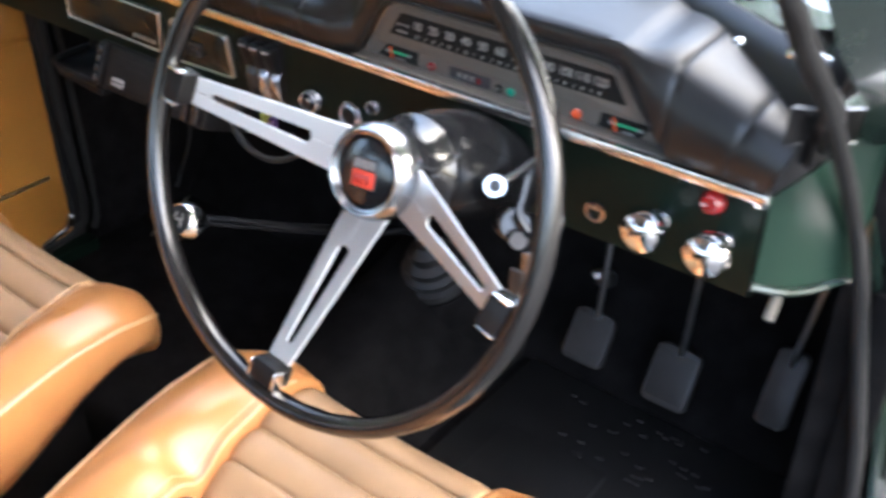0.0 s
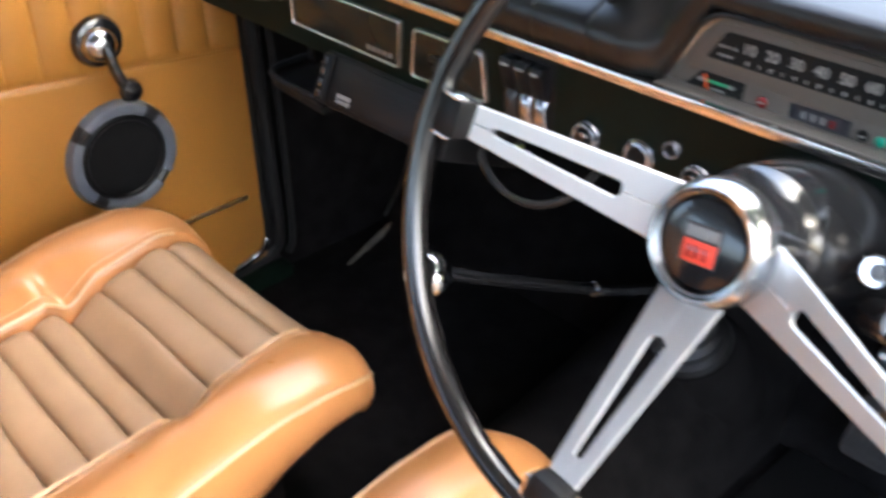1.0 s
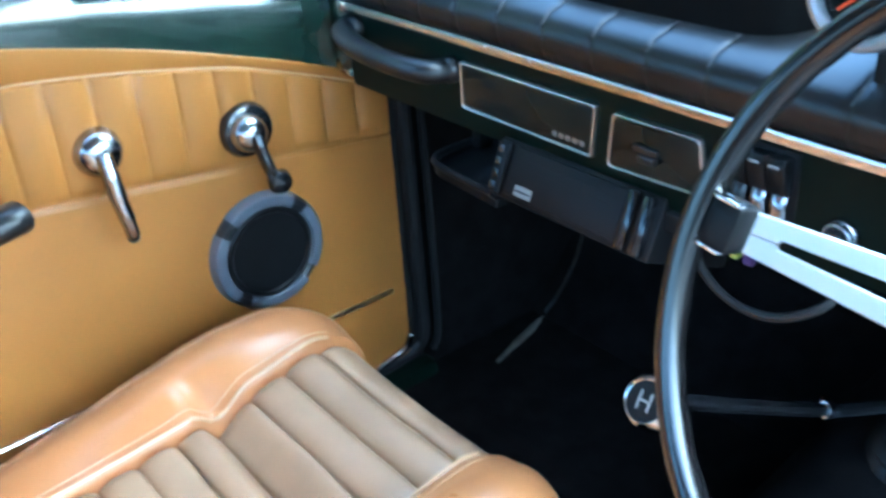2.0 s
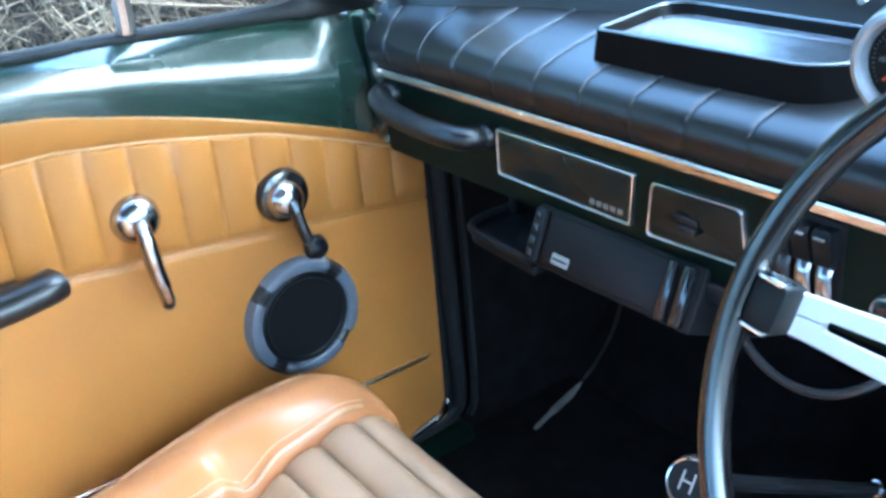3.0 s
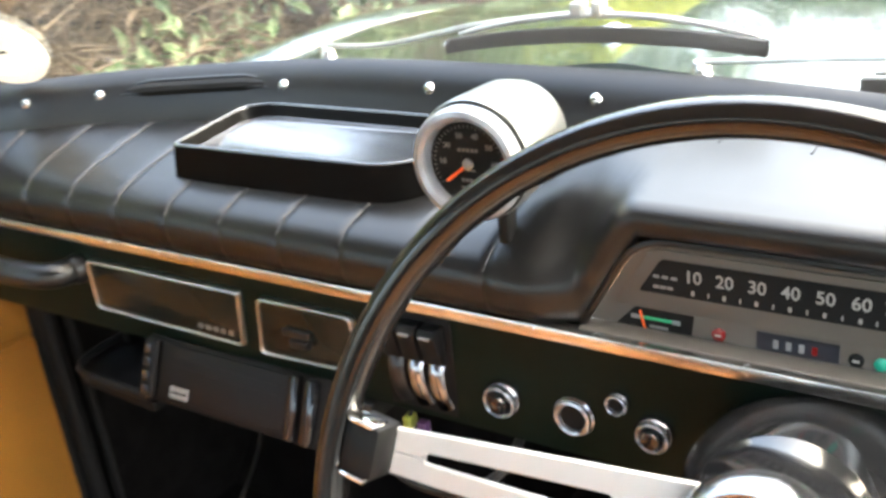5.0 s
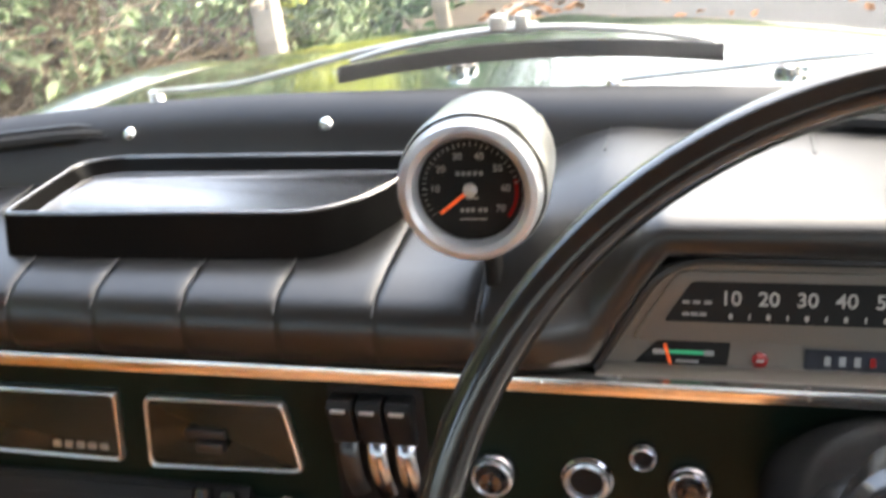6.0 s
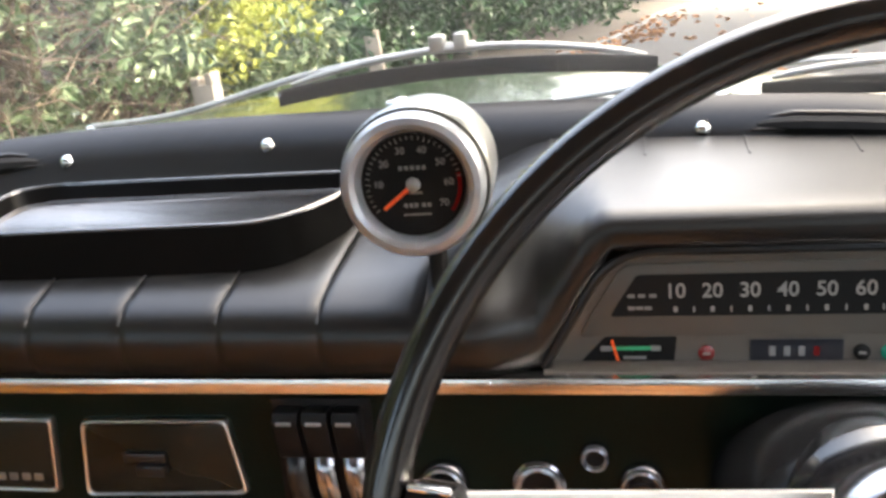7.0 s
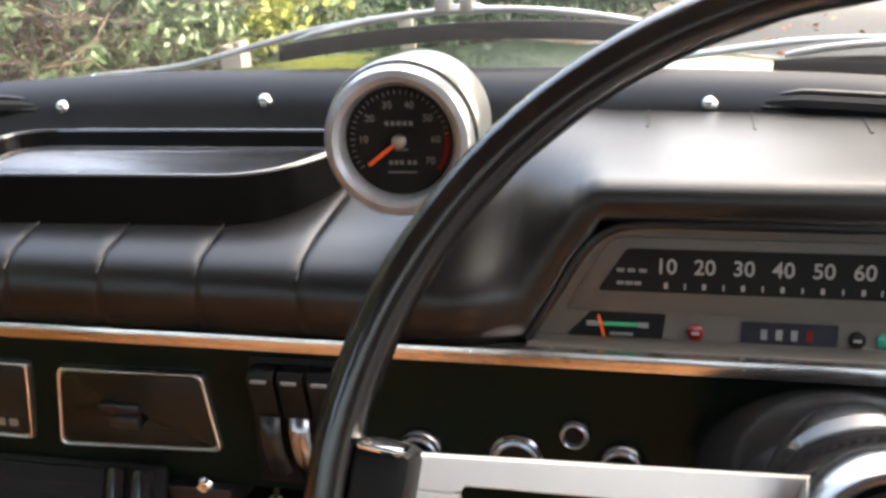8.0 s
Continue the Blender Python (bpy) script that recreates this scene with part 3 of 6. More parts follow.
# half-round bright strip
sprof = [(0.003, 0.9462), (-0.0050, 0.9465), (-0.0060, 0.9474), (-0.0064, 0.951), (-0.0060, 0.9568), (-0.0055, 0.9575), (0.003, 0.9578)]
part("trim_strip", grid(lambda x, k: (x, sprof[k][0], sprof[k][1]), steps(-0.642, 0.642, 60), range(len(sprof)), thick=(0, 0.004, 0)), BRIGHT, dash, "half-round chrome trim strip")
for side in (-1, 1):
    part("strip_end", box((side * 0.643 - 0.006, -0.0095, 0.9445), (side * 0.643 + 0.006, 0.004, 0.9595), 0.003), CHROME, dash)


def cluster_top(x):
    """Height of the instrument opening's upper edge at x."""
    if x <= 0.1495 or x >= 0.547:
        return 0.957
    return min(0.957 + (x - 0.1495) * 1.70, 0.957 + (0.547 - x) * 1.20, 1.0335)


def bulge(x):
    return ramp01(0.108, 0.160, x) * (1 - ramp01(0.495, 0.575, x))


LOWP = [(0.0, 0.0), (-0.007, 0.006), (-0.0118, 0.016), (-0.0125, 0.0285), (-0.0085, 0.0400), (0.002, 0.0495), (0.024, 0.0575), (0.056, 0.0645), (0.095, 0.0720), (0.13, 0.0785)]
HIGHP = [(0.011, 0.0), (0.007, 0.06), (0.0035, 0.30), (0.003, 0.62), (0.006, 0.86), (0.015, 0.96), (0.032, 1.03), (0.06, 1.12), (0.095, 1.20), (0.13, 1.28)]
ENDP = [(0.0, 0.0), (-0.006, 0.06), (-0.0075, 0.27), (-0.006, 0.50), (0.0, 0.73), (0.010, 0.89), (0.022, 0.965), (0.045, 1.0), (0.07, 1.025), (0.10, 1.05)]     # (y, share of the height)


def pad(x, k):
    z0 = cluster_top(x)
    early = ramp01(0.030, 0.165, x) * (1 - ramp01(0.43, 0.62, x))     # the top swells and falls slowly to both sides of the hood
    b = bulge(x)
    b += (early - b) * min(1.0, max(0.0, (k - 4) / 2.0))
    rim = min(1.060, 0.982 + max(0.0, x - 0.133) * 1.55)      # the hood's edge climbs beside the opening
    top = rim + (1.060 - rim) * min(1.0, max(0.0, (k - 4) / 3.0))
    if k < 0:
        return (x, 0.026, z0)
    y1, z1 = LOWP[k][0], 0.957 + LOWP[k][1]
    z1 = max(z1, z0 + 0.002 * k)
    y2, z2 = HIGHP[k][0], max(z1, z0 + min(1.03, HIGHP[k][1]) * (top - z0) + max(0.0, HIGHP[k][1] - 1.03) * 0.045)
    y, z = y1 + (y2 - y1) * b, z1 + (z2 - z1) * b
    back = max(0.012, y_in(x) + 0.002)
    if y > 0:
        y = y * back / 0.13
    w = ramp01(0.478, 0.530, x)      # right of the hood: one even round that sinks to the end
    if w:
        zt = 1.060 - 0.36 * max(0.0, x - 0.515) * ramp01(0.49, 0.56, x)
        ye, q = ENDP[k]
        ye = ye if k < 7 else 0.022 + (back - 0.022) * (k - 6) / 3
        y, z = y + (ye - y) * w, z + (z0 + q * (zt - z0) - z) * w
    z += 0.004 * ramp01(0.20, 0.34, -x) * min(1.0, max(0.0, (k - 3) / 6))
    out = (z - 0.957) * 0.30 * ramp01(0.50, 0.64, abs(x))
    return (x + math.copysign(out, x), y, z)


SEAMS = [0.0105 + 0.0685 * k for k in range(-9, 2)] + [0.539, 0.602]
BACK_SEAMS = [0.0105 + 0.0685 * k for k in (2, 3, 4, 5, 6)]     # over the hood only their rear ends show
cols = sorted(set([round(v, 4) for v in steps(-0.645, 0.645, 150)] + [round(s + d, 4) for s in SEAMS for d in (-0.004, -0.0015, 0, 0.0015, 0.004)]
                  + [0.1495, 0.547, 0.1945, 0.4833]))


def pad_seamed(x, k):
    px, py, pz = pad(x, k)
    if k > 0:
        d = min(abs(x - s) for s in SEAMS)
        g = 0.0014 * max(0.0, 1 - d / 0.004)
        py, pz = py + g * (1 if k < 5 else 0.3), pz - g * (1 if k > 4 else 0.2)
    return (px, py, pz)


bm = grid(pad_seamed, cols, range(-1, len(LOWP)))
for x in (cols[0], cols[-1]):
    ring = [v for v in bm.verts if abs(v.co.x - pad_seamed(x, 0)[0]) < 0.032 and any((v.co - Vector(pad_seamed(x, k))).length < 1e-5 for k in range(-1, len(LOWP)))]
    ring.sort(key=lambda v: [k for k in range(-1, len(LOWP)) if (v.co - Vector(pad_seamed(x, k))).length < 1e-5][0])
    bm.faces.new(ring)
padob = part("padded_top", bm, VINYL, dash, "black grained vinyl padding with pressed seams", angle=0.9)
# pale lines paint the seams' highlight, on the upper rows only
for s in SEAMS:
    part("seam", tube([Vector(pad(s, k)) + Vector((0, -0.0003 if k < 5 else 0, 0.0 if k < 5 else 0.0004)) for k in range(4, len(LOWP))], 0.0008, 6), SEAM_GLINT, padob, "pressed seam with its highlight put in as a pale line")

for s in BACK_SEAMS:
    part("seam", tube([Vector(pad(s, k)) + Vector((0, 0, -0.0002)) for k in range(8, len(LOWP))], 0.0012, 6), VINYL, padob, "pressed seam")

rail = [(0.1495, 0.957), (0.1945, 1.0335), (0.4833, 1.0335), (0.547, 0.957)]
lip_line = [(x, 0.0095, z) for x, z in rounded(rail + [(0.547, 0.90), (0.1495, 0.90)], [0.004, 0.026, 0.02, 0.004, 0.001, 0.001], 6) if z > 0.9590]
part("hood_lip", tube(sorted(lip_line), 0.0030, 8), VINYL, padob, "rolled lip of the instrument hood")

# painted ends, between the fascia and the door posts
def end_sheet(side, s, q, low, high):
    """The dash end: flat and square on to the driver at the passenger's door, swept forward at the driver's."""
    z = low(s) + (high(s) - low(s)) * q
    if side < 0:
        return (-0.648 - 0.060 * s, 0.003 + 0.020 * s ** 3, z - 0.006 * math.exp(-((z - 0.957) / 0.006) ** 2) * 0.3)
    return (0.648 + 0.064 * s, 0.004 + 0.085 * s ** 1.3, z - 0.012 * s)


for side in (-1, 1):
    top = (lambda s: 1.024) if side < 0 else (lambda s: 0.952 + 0.082 * s)
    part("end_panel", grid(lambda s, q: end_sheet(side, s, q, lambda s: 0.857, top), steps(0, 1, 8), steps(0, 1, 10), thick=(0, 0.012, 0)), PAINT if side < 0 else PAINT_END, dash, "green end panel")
    part("end_lip", tube(curve([(side * 0.647, 0.002, 0.857), (side * 0.68, 0.012 if side < 0 else 0.03, 0.850), (side * 0.710, 0.026 if side < 0 else 0.088, 0.845)]), 0.005, 8), PAINT, dash)
part("end_padding", grid(lambda s, q: end_sheet(1, s, q, lambda s: 0.955 + 0.082 * s, lambda s: 1.040), steps(0, 0.97, 8), steps(0, 1, 6), thick=(0, 0.012, 0)), VINYL, dash, "black vinyl end of the padding")

# instrument cluster
CY = 0.020
cl = part("instrument_panel", prism(rounded([(0.1505, 0.957), (0.546, 0.957), (0.4805, 1.0305), (0.1935, 1.0305)], [0.002, 0.002, 0.022, 0.028], 6), 0.010,
          m=Matrix(((1, 0, 0, 0), (0, 0, -1, CY + 0.010), (0, 1, 0, 0), (0, 0, 0, 1)))), CLUSTER, dash, "bronze-grey instrument panel with a ribbon speedometer")
part("lower_sill", box((0.1505, 0.001, 0.9525), (0.546, CY + 0.006, 0.9590), 0.0015), CLUSTER, cl)
F = Matrix(((1, 0, 0, 0), (0, 0, -1, CY), (0, 1, 0, 0), (0, 0, 0, 1)))   # x right, y up, z to the driver


def face(x, z, d=0.0008):
    return F @ Matrix.Translation((x, z, d))


def flat_shape(pts, d0, d1, bevel=0.0):
    return prism(pts, d1 - d0, bevel, F @ Matrix.Translation((0, 0, d0)))


out = rounded([(0.1510, 0.9575), (0.5455, 0.9575), (0.4800, 1.0300), (0.1940, 1.0300)], [0.002, 0.002, 0.022, 0.028], 6)
inn = rounded([(0.1540, 0.9592), (0.5415, 0.9592), (0.4790, 1.0285), (0.1950, 1.0285)], [0.002, 0.002, 0.021, 0.027], 6)
part("bright_edge", frame_ring(out, inn, 0.002, F), CHROME, cl, "thin bright edge")
part("screw_head", lathe([(0.003, 0), (0.0022, 0.0016), (0, 0.002)], 10, face(0.206, 1.0365)), CHROME, cl)
part("raised_band", flat_shape(rounded([(0.172, 0.9755), (0.514, 0.9755), (0.470, 1.0225), (0.201, 1.0225)], 0.006), 0.0, 0.0016, 0.0008), CLUSTER, cl)
part("speed_scale", flat_shape(rounded([(0.192, 0.9890), (0.490, 0.9890), (0.473, 1.0160), (0.209, 1.0160)], 0.003), 0.0012, 0.0022), DIAL, cl, "black speedometer ribbon with white numbers")
num_x = lambda k: 0.2320 + 0.0219 * min(k, 5.0) + 0.0197 * max(0.0, k - 5.0)     # the scale closes up past 60
nums = [letters(str(10 * (k + 1)), 0.0130, face(num_x(k), 1.0050, 0.0024), stretch=0.96 if k < 9 else 0.86) for k in range(12)]
for b in nums:
    part("speed_number", b, WHITE_INK, cl)
part("tick_row", merge(*[box((-0.0011 if k % 2 == 0 else -0.0005, -0.0018, 0), (0.0011 if k % 2 == 0 else 0.0005, 0.0018, 0.0003), m=face(num_x(0.5 * k), 0.9935, 0.0024)) for k in range(23)]), WHITE_INK, cl)
part("print_bars", merge(*[box((-0.0022, -0.0011, 0), (0.0022, 0.0011, 0.0003), m=face(x, z, 0.0024)) for x, z in ((0.2055, 1.0025), (0.2118, 1.0025), (0.2185, 1.0025), (0.2055, 0.9945), (0.2105, 0.9945), (0.2155, 0.9945))]), DIM_INK, cl)
for gx, nx in ((0.2025, 0.1945), (0.490, 0.479)):
    s = 1 if gx < 0.3 else -1
    ga = part("small_gauge", flat_shape(rounded([(gx - 0.030, 0.9575), (gx + 0.022 + 0.006 * s, 0.9575), (gx + 0.030, 0.9750), (gx - 0.020 + 0.006 * s, 0.9750)], 0.0015), 0.0003, 0.0012), DIAL, cl, "small black gauge with a green band and red needle")
    part("green_band", box((-0.012, -0.0012, 0), (0.012, 0.0012, 0.0003), m=face(gx + 0.002, 0.9675, 0.0014)), GREEN_INK, ga)
    part("scale_mark", merge(box((-0.019, -0.0018, 0), (-0.012, 0.0016, 0.0003), m=face(gx + 0.002, 0.9675, 0.0014)), box((0.012, -0.0018, 0), (0.018, 0.0016, 0.0003), m=face(gx + 0.002, 0.9675, 0.0014)),
                                 box((-0.007, -0.001, 0), (0.007, 0.001, 0.0003), m=face(gx + 0.004, 0.9612, 0.0014))), DIM_INK, ga)
    part("needle", box((-0.0008, -0.0075, 0), (0.0008, 0.0075, 0.0005), m=face(nx, 0.966, 0.0019) @ pose(0, 0, 0, 0, 0, 14)), ORANGE_INK, ga, "thin red needle")
for lx, mat, r in ((0.2500, RED_LENS, 0.0050), (0.3405, DIAL, 0.0050), (0.3555, GREEN_LENS, 0.0045), (0.4355, ORANGE_LENS, 0.0055)):
    lamp = part("warning_lamp", lathe([(r, 0), (r, 0.0014), (r * 0.7, 0.0022), (0, 0.0025)], 20, face(lx, 0.9640, 0.0)), mat, cl, "small round warning lamp")
    if mat in (RED_LENS, DIAL):
        part("mark", box((-0.0022, -0.0008, 0), (0.0022, 0.0008, 0.0003), m=face(lx, 0.9640, 0.0025)), WHITE_INK, lamp)
od = part("odometer", flat_shape(rounded([(0.2760, 0.9570), (0.3300, 0.9570), (0.3300, 0.9725), (0.2760, 0.9725)], 0.001), 0.0003, 0.0010), ODOMETER, cl, "odometer window with worn digits")
part("digit_bars", merge(*[box((-0.0018, -0.0032, 0), (0.0018, 0.0032, 0.0003), m=face(0.289 + 0.0085 * k, 0.9650, 0.0012)) for k in range(3)]), DIM_INK, od)
part("last_digit", box((-0.0018, -0.0032, 0), (0.0018, 0.0032, 0.0003), m=face(0.3145, 0.9650, 0.0012)), RED_LENS, od)
part("black_button", box((-0.006, -0.006, 0), (0.006, 0.006, 0.004), 0.001, m=face(0.408, 0.9655, 0.0)), PLASTIC, cl)

# lockers and controls in the fascia
D = Matrix(((1, 0, 0, 0), (0, 0, -1, 0.0035), (0, 1, 0, 0), (0, 0, 0, 1)))


def on_dash(x, z, d=0.0):
    return D @ Matrix.Translation((x, z, d))


def framed(name, corners, mat, label, r):
    o = rounded(corners, r)
    cx, cz = sum(p[0] for p in corners) / 4, sum(p[1] for p in corners) / 4
    kx = 1 - 0.0068 / (max(p[0] for p in corners) - min(p[0] for p in corners))
    kz = 1 - 0.0068 / (max(p[1] for p in corners) - min(p[1] for p in corners))
    i = [(cx + (x - cx) * kx, cz + (z - cz) * kz) for x, z in o]
    body = part(name, prism(i, 0.005, 0.001, D), mat, dash, label)
    part("bright_frame", frame_ring(o, i, 0.0062, D), STEEL, body, "raised dull chrome frame")
    return body


plate = framed("name_panel", [(-0.4100, 0.8690), (-0.2005, 0.8672), (-0.1952, 0.9262), (-0.4105, 0.9258)], PLATE, "dark glossy blanking panel in a chrome frame", 0.004)
part("lettering_bars", merge(*[box((-0.0034, -0.0028, 0), (0.0034, 0.0028, 0.0008), 0.0008, m=on_dash(-0.254 + 0.0100 * k, 0.8800, 0.0055)) for k in range(5)]), SILVER, plate)
ash = framed("ashtray", [(-0.1800, 0.8645), (-0.0560, 0.8690), (-0.0645, 0.9262), (-0.1735, 0.9248)], PLATE, "dark ashtray lid in a chrome frame", 0.006)
part("pull", merge(box((-0.014, -0.0015, 0), (0.018, 0.006, 0.005), 0.0015, m=on_dash(-0.1295, 0.8955, 0.005)), box((-0.004, -0.010, 0), (0.018, -0.0015, 0.009), 0.002, m=on_dash(-0.1295, 0.8955, 0.005))), PLASTIC, ash)
# grab handle
gh = part("grab_handle", tube(curve([(-0.640, 0.012, 0.926), (-0.633, -0.014, 0.922), (-0.59, -0.030, 0.917), (-0.53, -0.036, 0.914), (-0.475, -0.034, 0.913), (-0.440, -0.023, 0.912), (-0.430, 0.008, 0.911)], 5), 0.0155, 12, flat=0.9), VINYL, dash, "black padded passenger grab handle")
for x in (-0.625, -0.430):
    part("foot", lathe([(0.017, 0), (0.016, 0.008), (0.013, 0.012)], 18, on_dash(x, 0.924 if x < -0.5 else 0.911)), PLASTIC, gh)
# heater levers: wedge-shaped black caps over curved bright slides
for k in range(3):
    x = -0.0185 + 0.0203 * k
    cap_bm = prism([(0.0, 0.0), (0.0, 0.036), (0.013, 0.036), (0.0165, 0.031), (0.009, 0.002), (0.005, 0.0)], 0.0175, 0.0, Matrix(((0, 0, 1, x - 0.00875), (-1, 0, 0, 0.001), (0, 1, 0, 0.9000), (0, 0, 0, 1))))
    bmesh.ops.bevel(cap_bm, geom=list(cap_bm.edges), offset=0.0012, segments=2, profile=0.5, affect="EDGES")
    lv = part("heater_lever", cap_bm, LEVER, dash, "black heater lever with white marking")
    part("print_bar", box((x - 0.005, -0.0172, 0.9295), (x + 0.005, -0.0150, 0.9312)), DIM_INK, lv)
    part("slide", tube(curve([(x - 0.0005, -0.001, 0.902), (x + 0.001, -0.0065, 0.890), (x + 0.003, -0.0065, 0.873), (x + 0.004, 0.000, 0.856)]), 0.0068, 8, flat=0.35), DULL_CHROME if k else PLASTIC, lv, "curved bright slide" if k else "")
part("lever_plate", box((-0.032, 0.848, 0), (0.036, 0.940, 0.0015), 0.0006, m=D), RADIO, dash)
# switches with chrome bezels
for x, z, r, depth, full in ((0.081, 0.8800, 0.0165, 0.012, True), (0.1435, 0.8795, 0.0175, 0.008, False), (0.1800, 0.9005, 0.0098, 0.008, False), (0.2090, 0.8815, 0.0150, 0.011, True)):
    b = part("switch", lathe([(r, 0), (r, depth * 0.35), (r * 0.9, depth * 0.55), (r * 0.62, depth * 0.55), (r * 0.60, depth * 0.3), (0, depth * 0.3)], 28, on_dash(x, z)), DULL_CHROME, dash, "round switch with chrome bezel")
    part("bezel_ring", lathe([(r * 0.90, depth * 0.5), (r * 0.86, depth * 0.9), (r * 0.76, depth), (r * 0.67, depth * 0.9), (r * 0.64, depth * 0.5)], 28, on_dash(x, z), cap=False), RING_CHROME, b, "bright raised ring")
    if full:
        part("knob", lathe([(r * 0.58, 0), (r * 0.58, depth * 0.9), (r * 0.46, depth * 1.25), (r * 0.2, depth * 1.35), (0, depth * 1.35)], 20, on_dash(x, z)), GLOSS, b, "dark domed knob")
    else:
        part("socket", lathe([(r * 0.60, 0), (r * 0.60, depth * 0.55), (0, depth * 0.45)], 20, on_dash(x, z)), DIAL, b)
part("key_hole", lathe([(0.012, 0), (0.012, 0.003), (0.008, 0.004), (0.007, 0.001), (0, 0.001)], 20, on_dash(0.477, 0.874)), DULL_CHROME, dash, "small chrome socket")
part("red_lamp", lathe([(0.0125, 0), (0.0120, 0.006), (0.008, 0.011), (0, 0.013)], 22, on_dash(0.597, 0.930)), RED_LENS, dash, "red brake warning lamp")
for x, z in ((0.545, 0.900), (0.610, 0.9005)):
    kn = part("pull_knob", lathe([(0.006, 0), (0.006, 0.018), (0.016, 0.022), (0.0215, 0.032), (0.0225, 0.040), (0.0195, 0.049), (0.012, 0.054), (0, 0.0555)], 30, on_dash(x + 0.003, z - 0.006) @ pose(0, 0, 0, -6, 0, 0)), CHROME, dash, "round chrome pull knob")
    part("collar", lathe([(0.011, 0), (0.011, 0.006), (0.008, 0.008)], 20, on_dash(x + 0.003, z - 0.006)), CHROME, kn)

# ---- under the dashboard ----
RM = pose(-0.2005, -0.014, 0.8235, 90 - 24, 0, 0)
radio = thing("radio", "black car radio slung under the dashboard", "radio", m=RM)
part("case", box((-0.138, -0.034, -0.14), (0.100, 0.034, 0.0), 0.004), RADIO, radio, local=True)
part("face", box((-0.112, -0.027, 0.0), (0.056, 0.029, 0.004), 0.002), RADIO, radio, local=True)
part("knob_column", box((-0.134, -0.030, 0.0), (-0.116, 0.030, 0.008), 0.003), RADIO, radio, local=True)
for k in range(4):
    part("push_button", box((-0.130, -0.026 + 0.014 * k, 0.008), (-0.121, -0.017 + 0.014 * k, 0.0105), 0.001), GLOSS, radio, local=True)
part("side_bar", box((0.060, -0.031, 0.0), (0.072, 0.031, 0.010), 0.003), GLOSS, radio, "glossy ribbed end bar", local=True)
part("side_bar", box((0.080, -0.031, 0.0), (0.094, 0.031, 0.012), 0.004), GLOSS, radio, "glossy ribbed end bar", local=True)
part("label_plate", box((-0.094, -0.024, 0.004), (-0.068, -0.012, 0.0052), 0.0004), DIM_INK, radio, "small pale label", local=True)
part("label_line", box((-0.092, -0.019, 0.0052), (-0.070, -0.017, 0.0056)), DIAL, radio, local=True)
for k in range(2):
    part("slot", box((-0.09, 0.006 + 0.010 * k, 0.004), (0.045, 0.0075 + 0.010 * k, 0.0046)), RADIO, radio, local=True)
solo("mount_bracket", box((-0.10, -0.005, 0.822), (-0.052, 0.09, 0.842), 0.003), PLASTIC, "black bracket beside the radio", "bracket", (-0.076, 0.04, 0.82))
solo("bright_screw", lathe([(0.006, 0), (0.004, 0.003), (0, 0.0035)], 12, on_dash(-0.072, 0.843, 0.006)), CHROME, "small bright screw under the fascia", "screw", (-0.072, -0.004, 0.843))
shelf = thing("parcel_shelf", "shallow black parcel shelf beside the radio", "shelf", (-0.40, 0.1, 0.78))
part("tray", prism(rounded([(-0.475, -0.012), (-0.330, -0.022), (-0.330, 0.26), (-0.475, 0.26)], [0.035, 0.004, 0.01, 0.01]), 0.010, 0.003, Matrix.Translation((0, 0, 0.772))), RADIO, shelf)
part("front_lip", tube(curve([(-0.472, 0.10, 0.789), (-0.473, 0.02, 0.789), (-0.455, -0.012, 0.789), (-0.40, -0.019, 0.789), (-0.335, -0.021, 0.789)]), 0.005, 8), RADIO, shelf, "rounded lip")
for y in (0.06, 0.22):
    part("bracket", box((-0.47, y, 0.782), (-0.455, y + 0.02, 0.845), 0.002), RADIO, shelf)
solo("hanging_cable", tube(curve([(-0.335, 0.13, 0.80), (-0.345, 0.14, 0.70), (-0.375, 0.15, 0.615), (-0.410, 0.15, 0.545), (-0.455, 0.17, 0.49)]), 0.0022, 8), RUBBER, "thin black cable hanging in the footwell", "cable", (-0.31, 0.1, 0.7))
solo("pale_flap", tube(curve([(-0.590, 0.292, 0.366), (-0.596, 0.270, 0.347), (-0.600, 0.235, 0.330), (-0.604, 0.196, 0.310)]), [0.002] * 2 + [0.006] * 3 + [0.009] * 8 + [0.006] * 5 + [0.003], 8, flat=0.25), STRAP,
     "pale worn strap end in the footwell", "strap", (-0.60, 0.24, 0.33))
solo("wire_loop", tube(curve([(-0.06, 0.02, 0.835), (-0.045, -0.02, 0.818), (0.0, -0.034, 0.800), (0.05, -0.036, 0.803), (0.085, -0.02, 0.822), (0.09, 0.01, 0.84)]), 0.0042, 8), RUBBER, "black wire loop under the dashboard", "cable", (0.01, 0, 0.8))
wires = thing("loose_connector", "yellow and purple wire connectors under the dashboard", "connector", (-0.03, 0.03, 0.80))
part("yellow_tag", box((-0.040, 0.020, 0.806), (-0.031, 0.032, 0.818), 0.001), LEAF_YELLOW, wires)
part("purple_tag", box((-0.026, 0.022, 0.803), (-0.016, 0.030, 0.815), 0.001), material("purple_plastic", (0.10, 0.05, 0.16), 0.4), wires)
part("wire", tube(curve([(-0.035, 0.026, 0.816), (-0.03, 0.03, 0.835), (-0.015, 0.03, 0.842)]), 0.002, 6), RUBBER, wires)

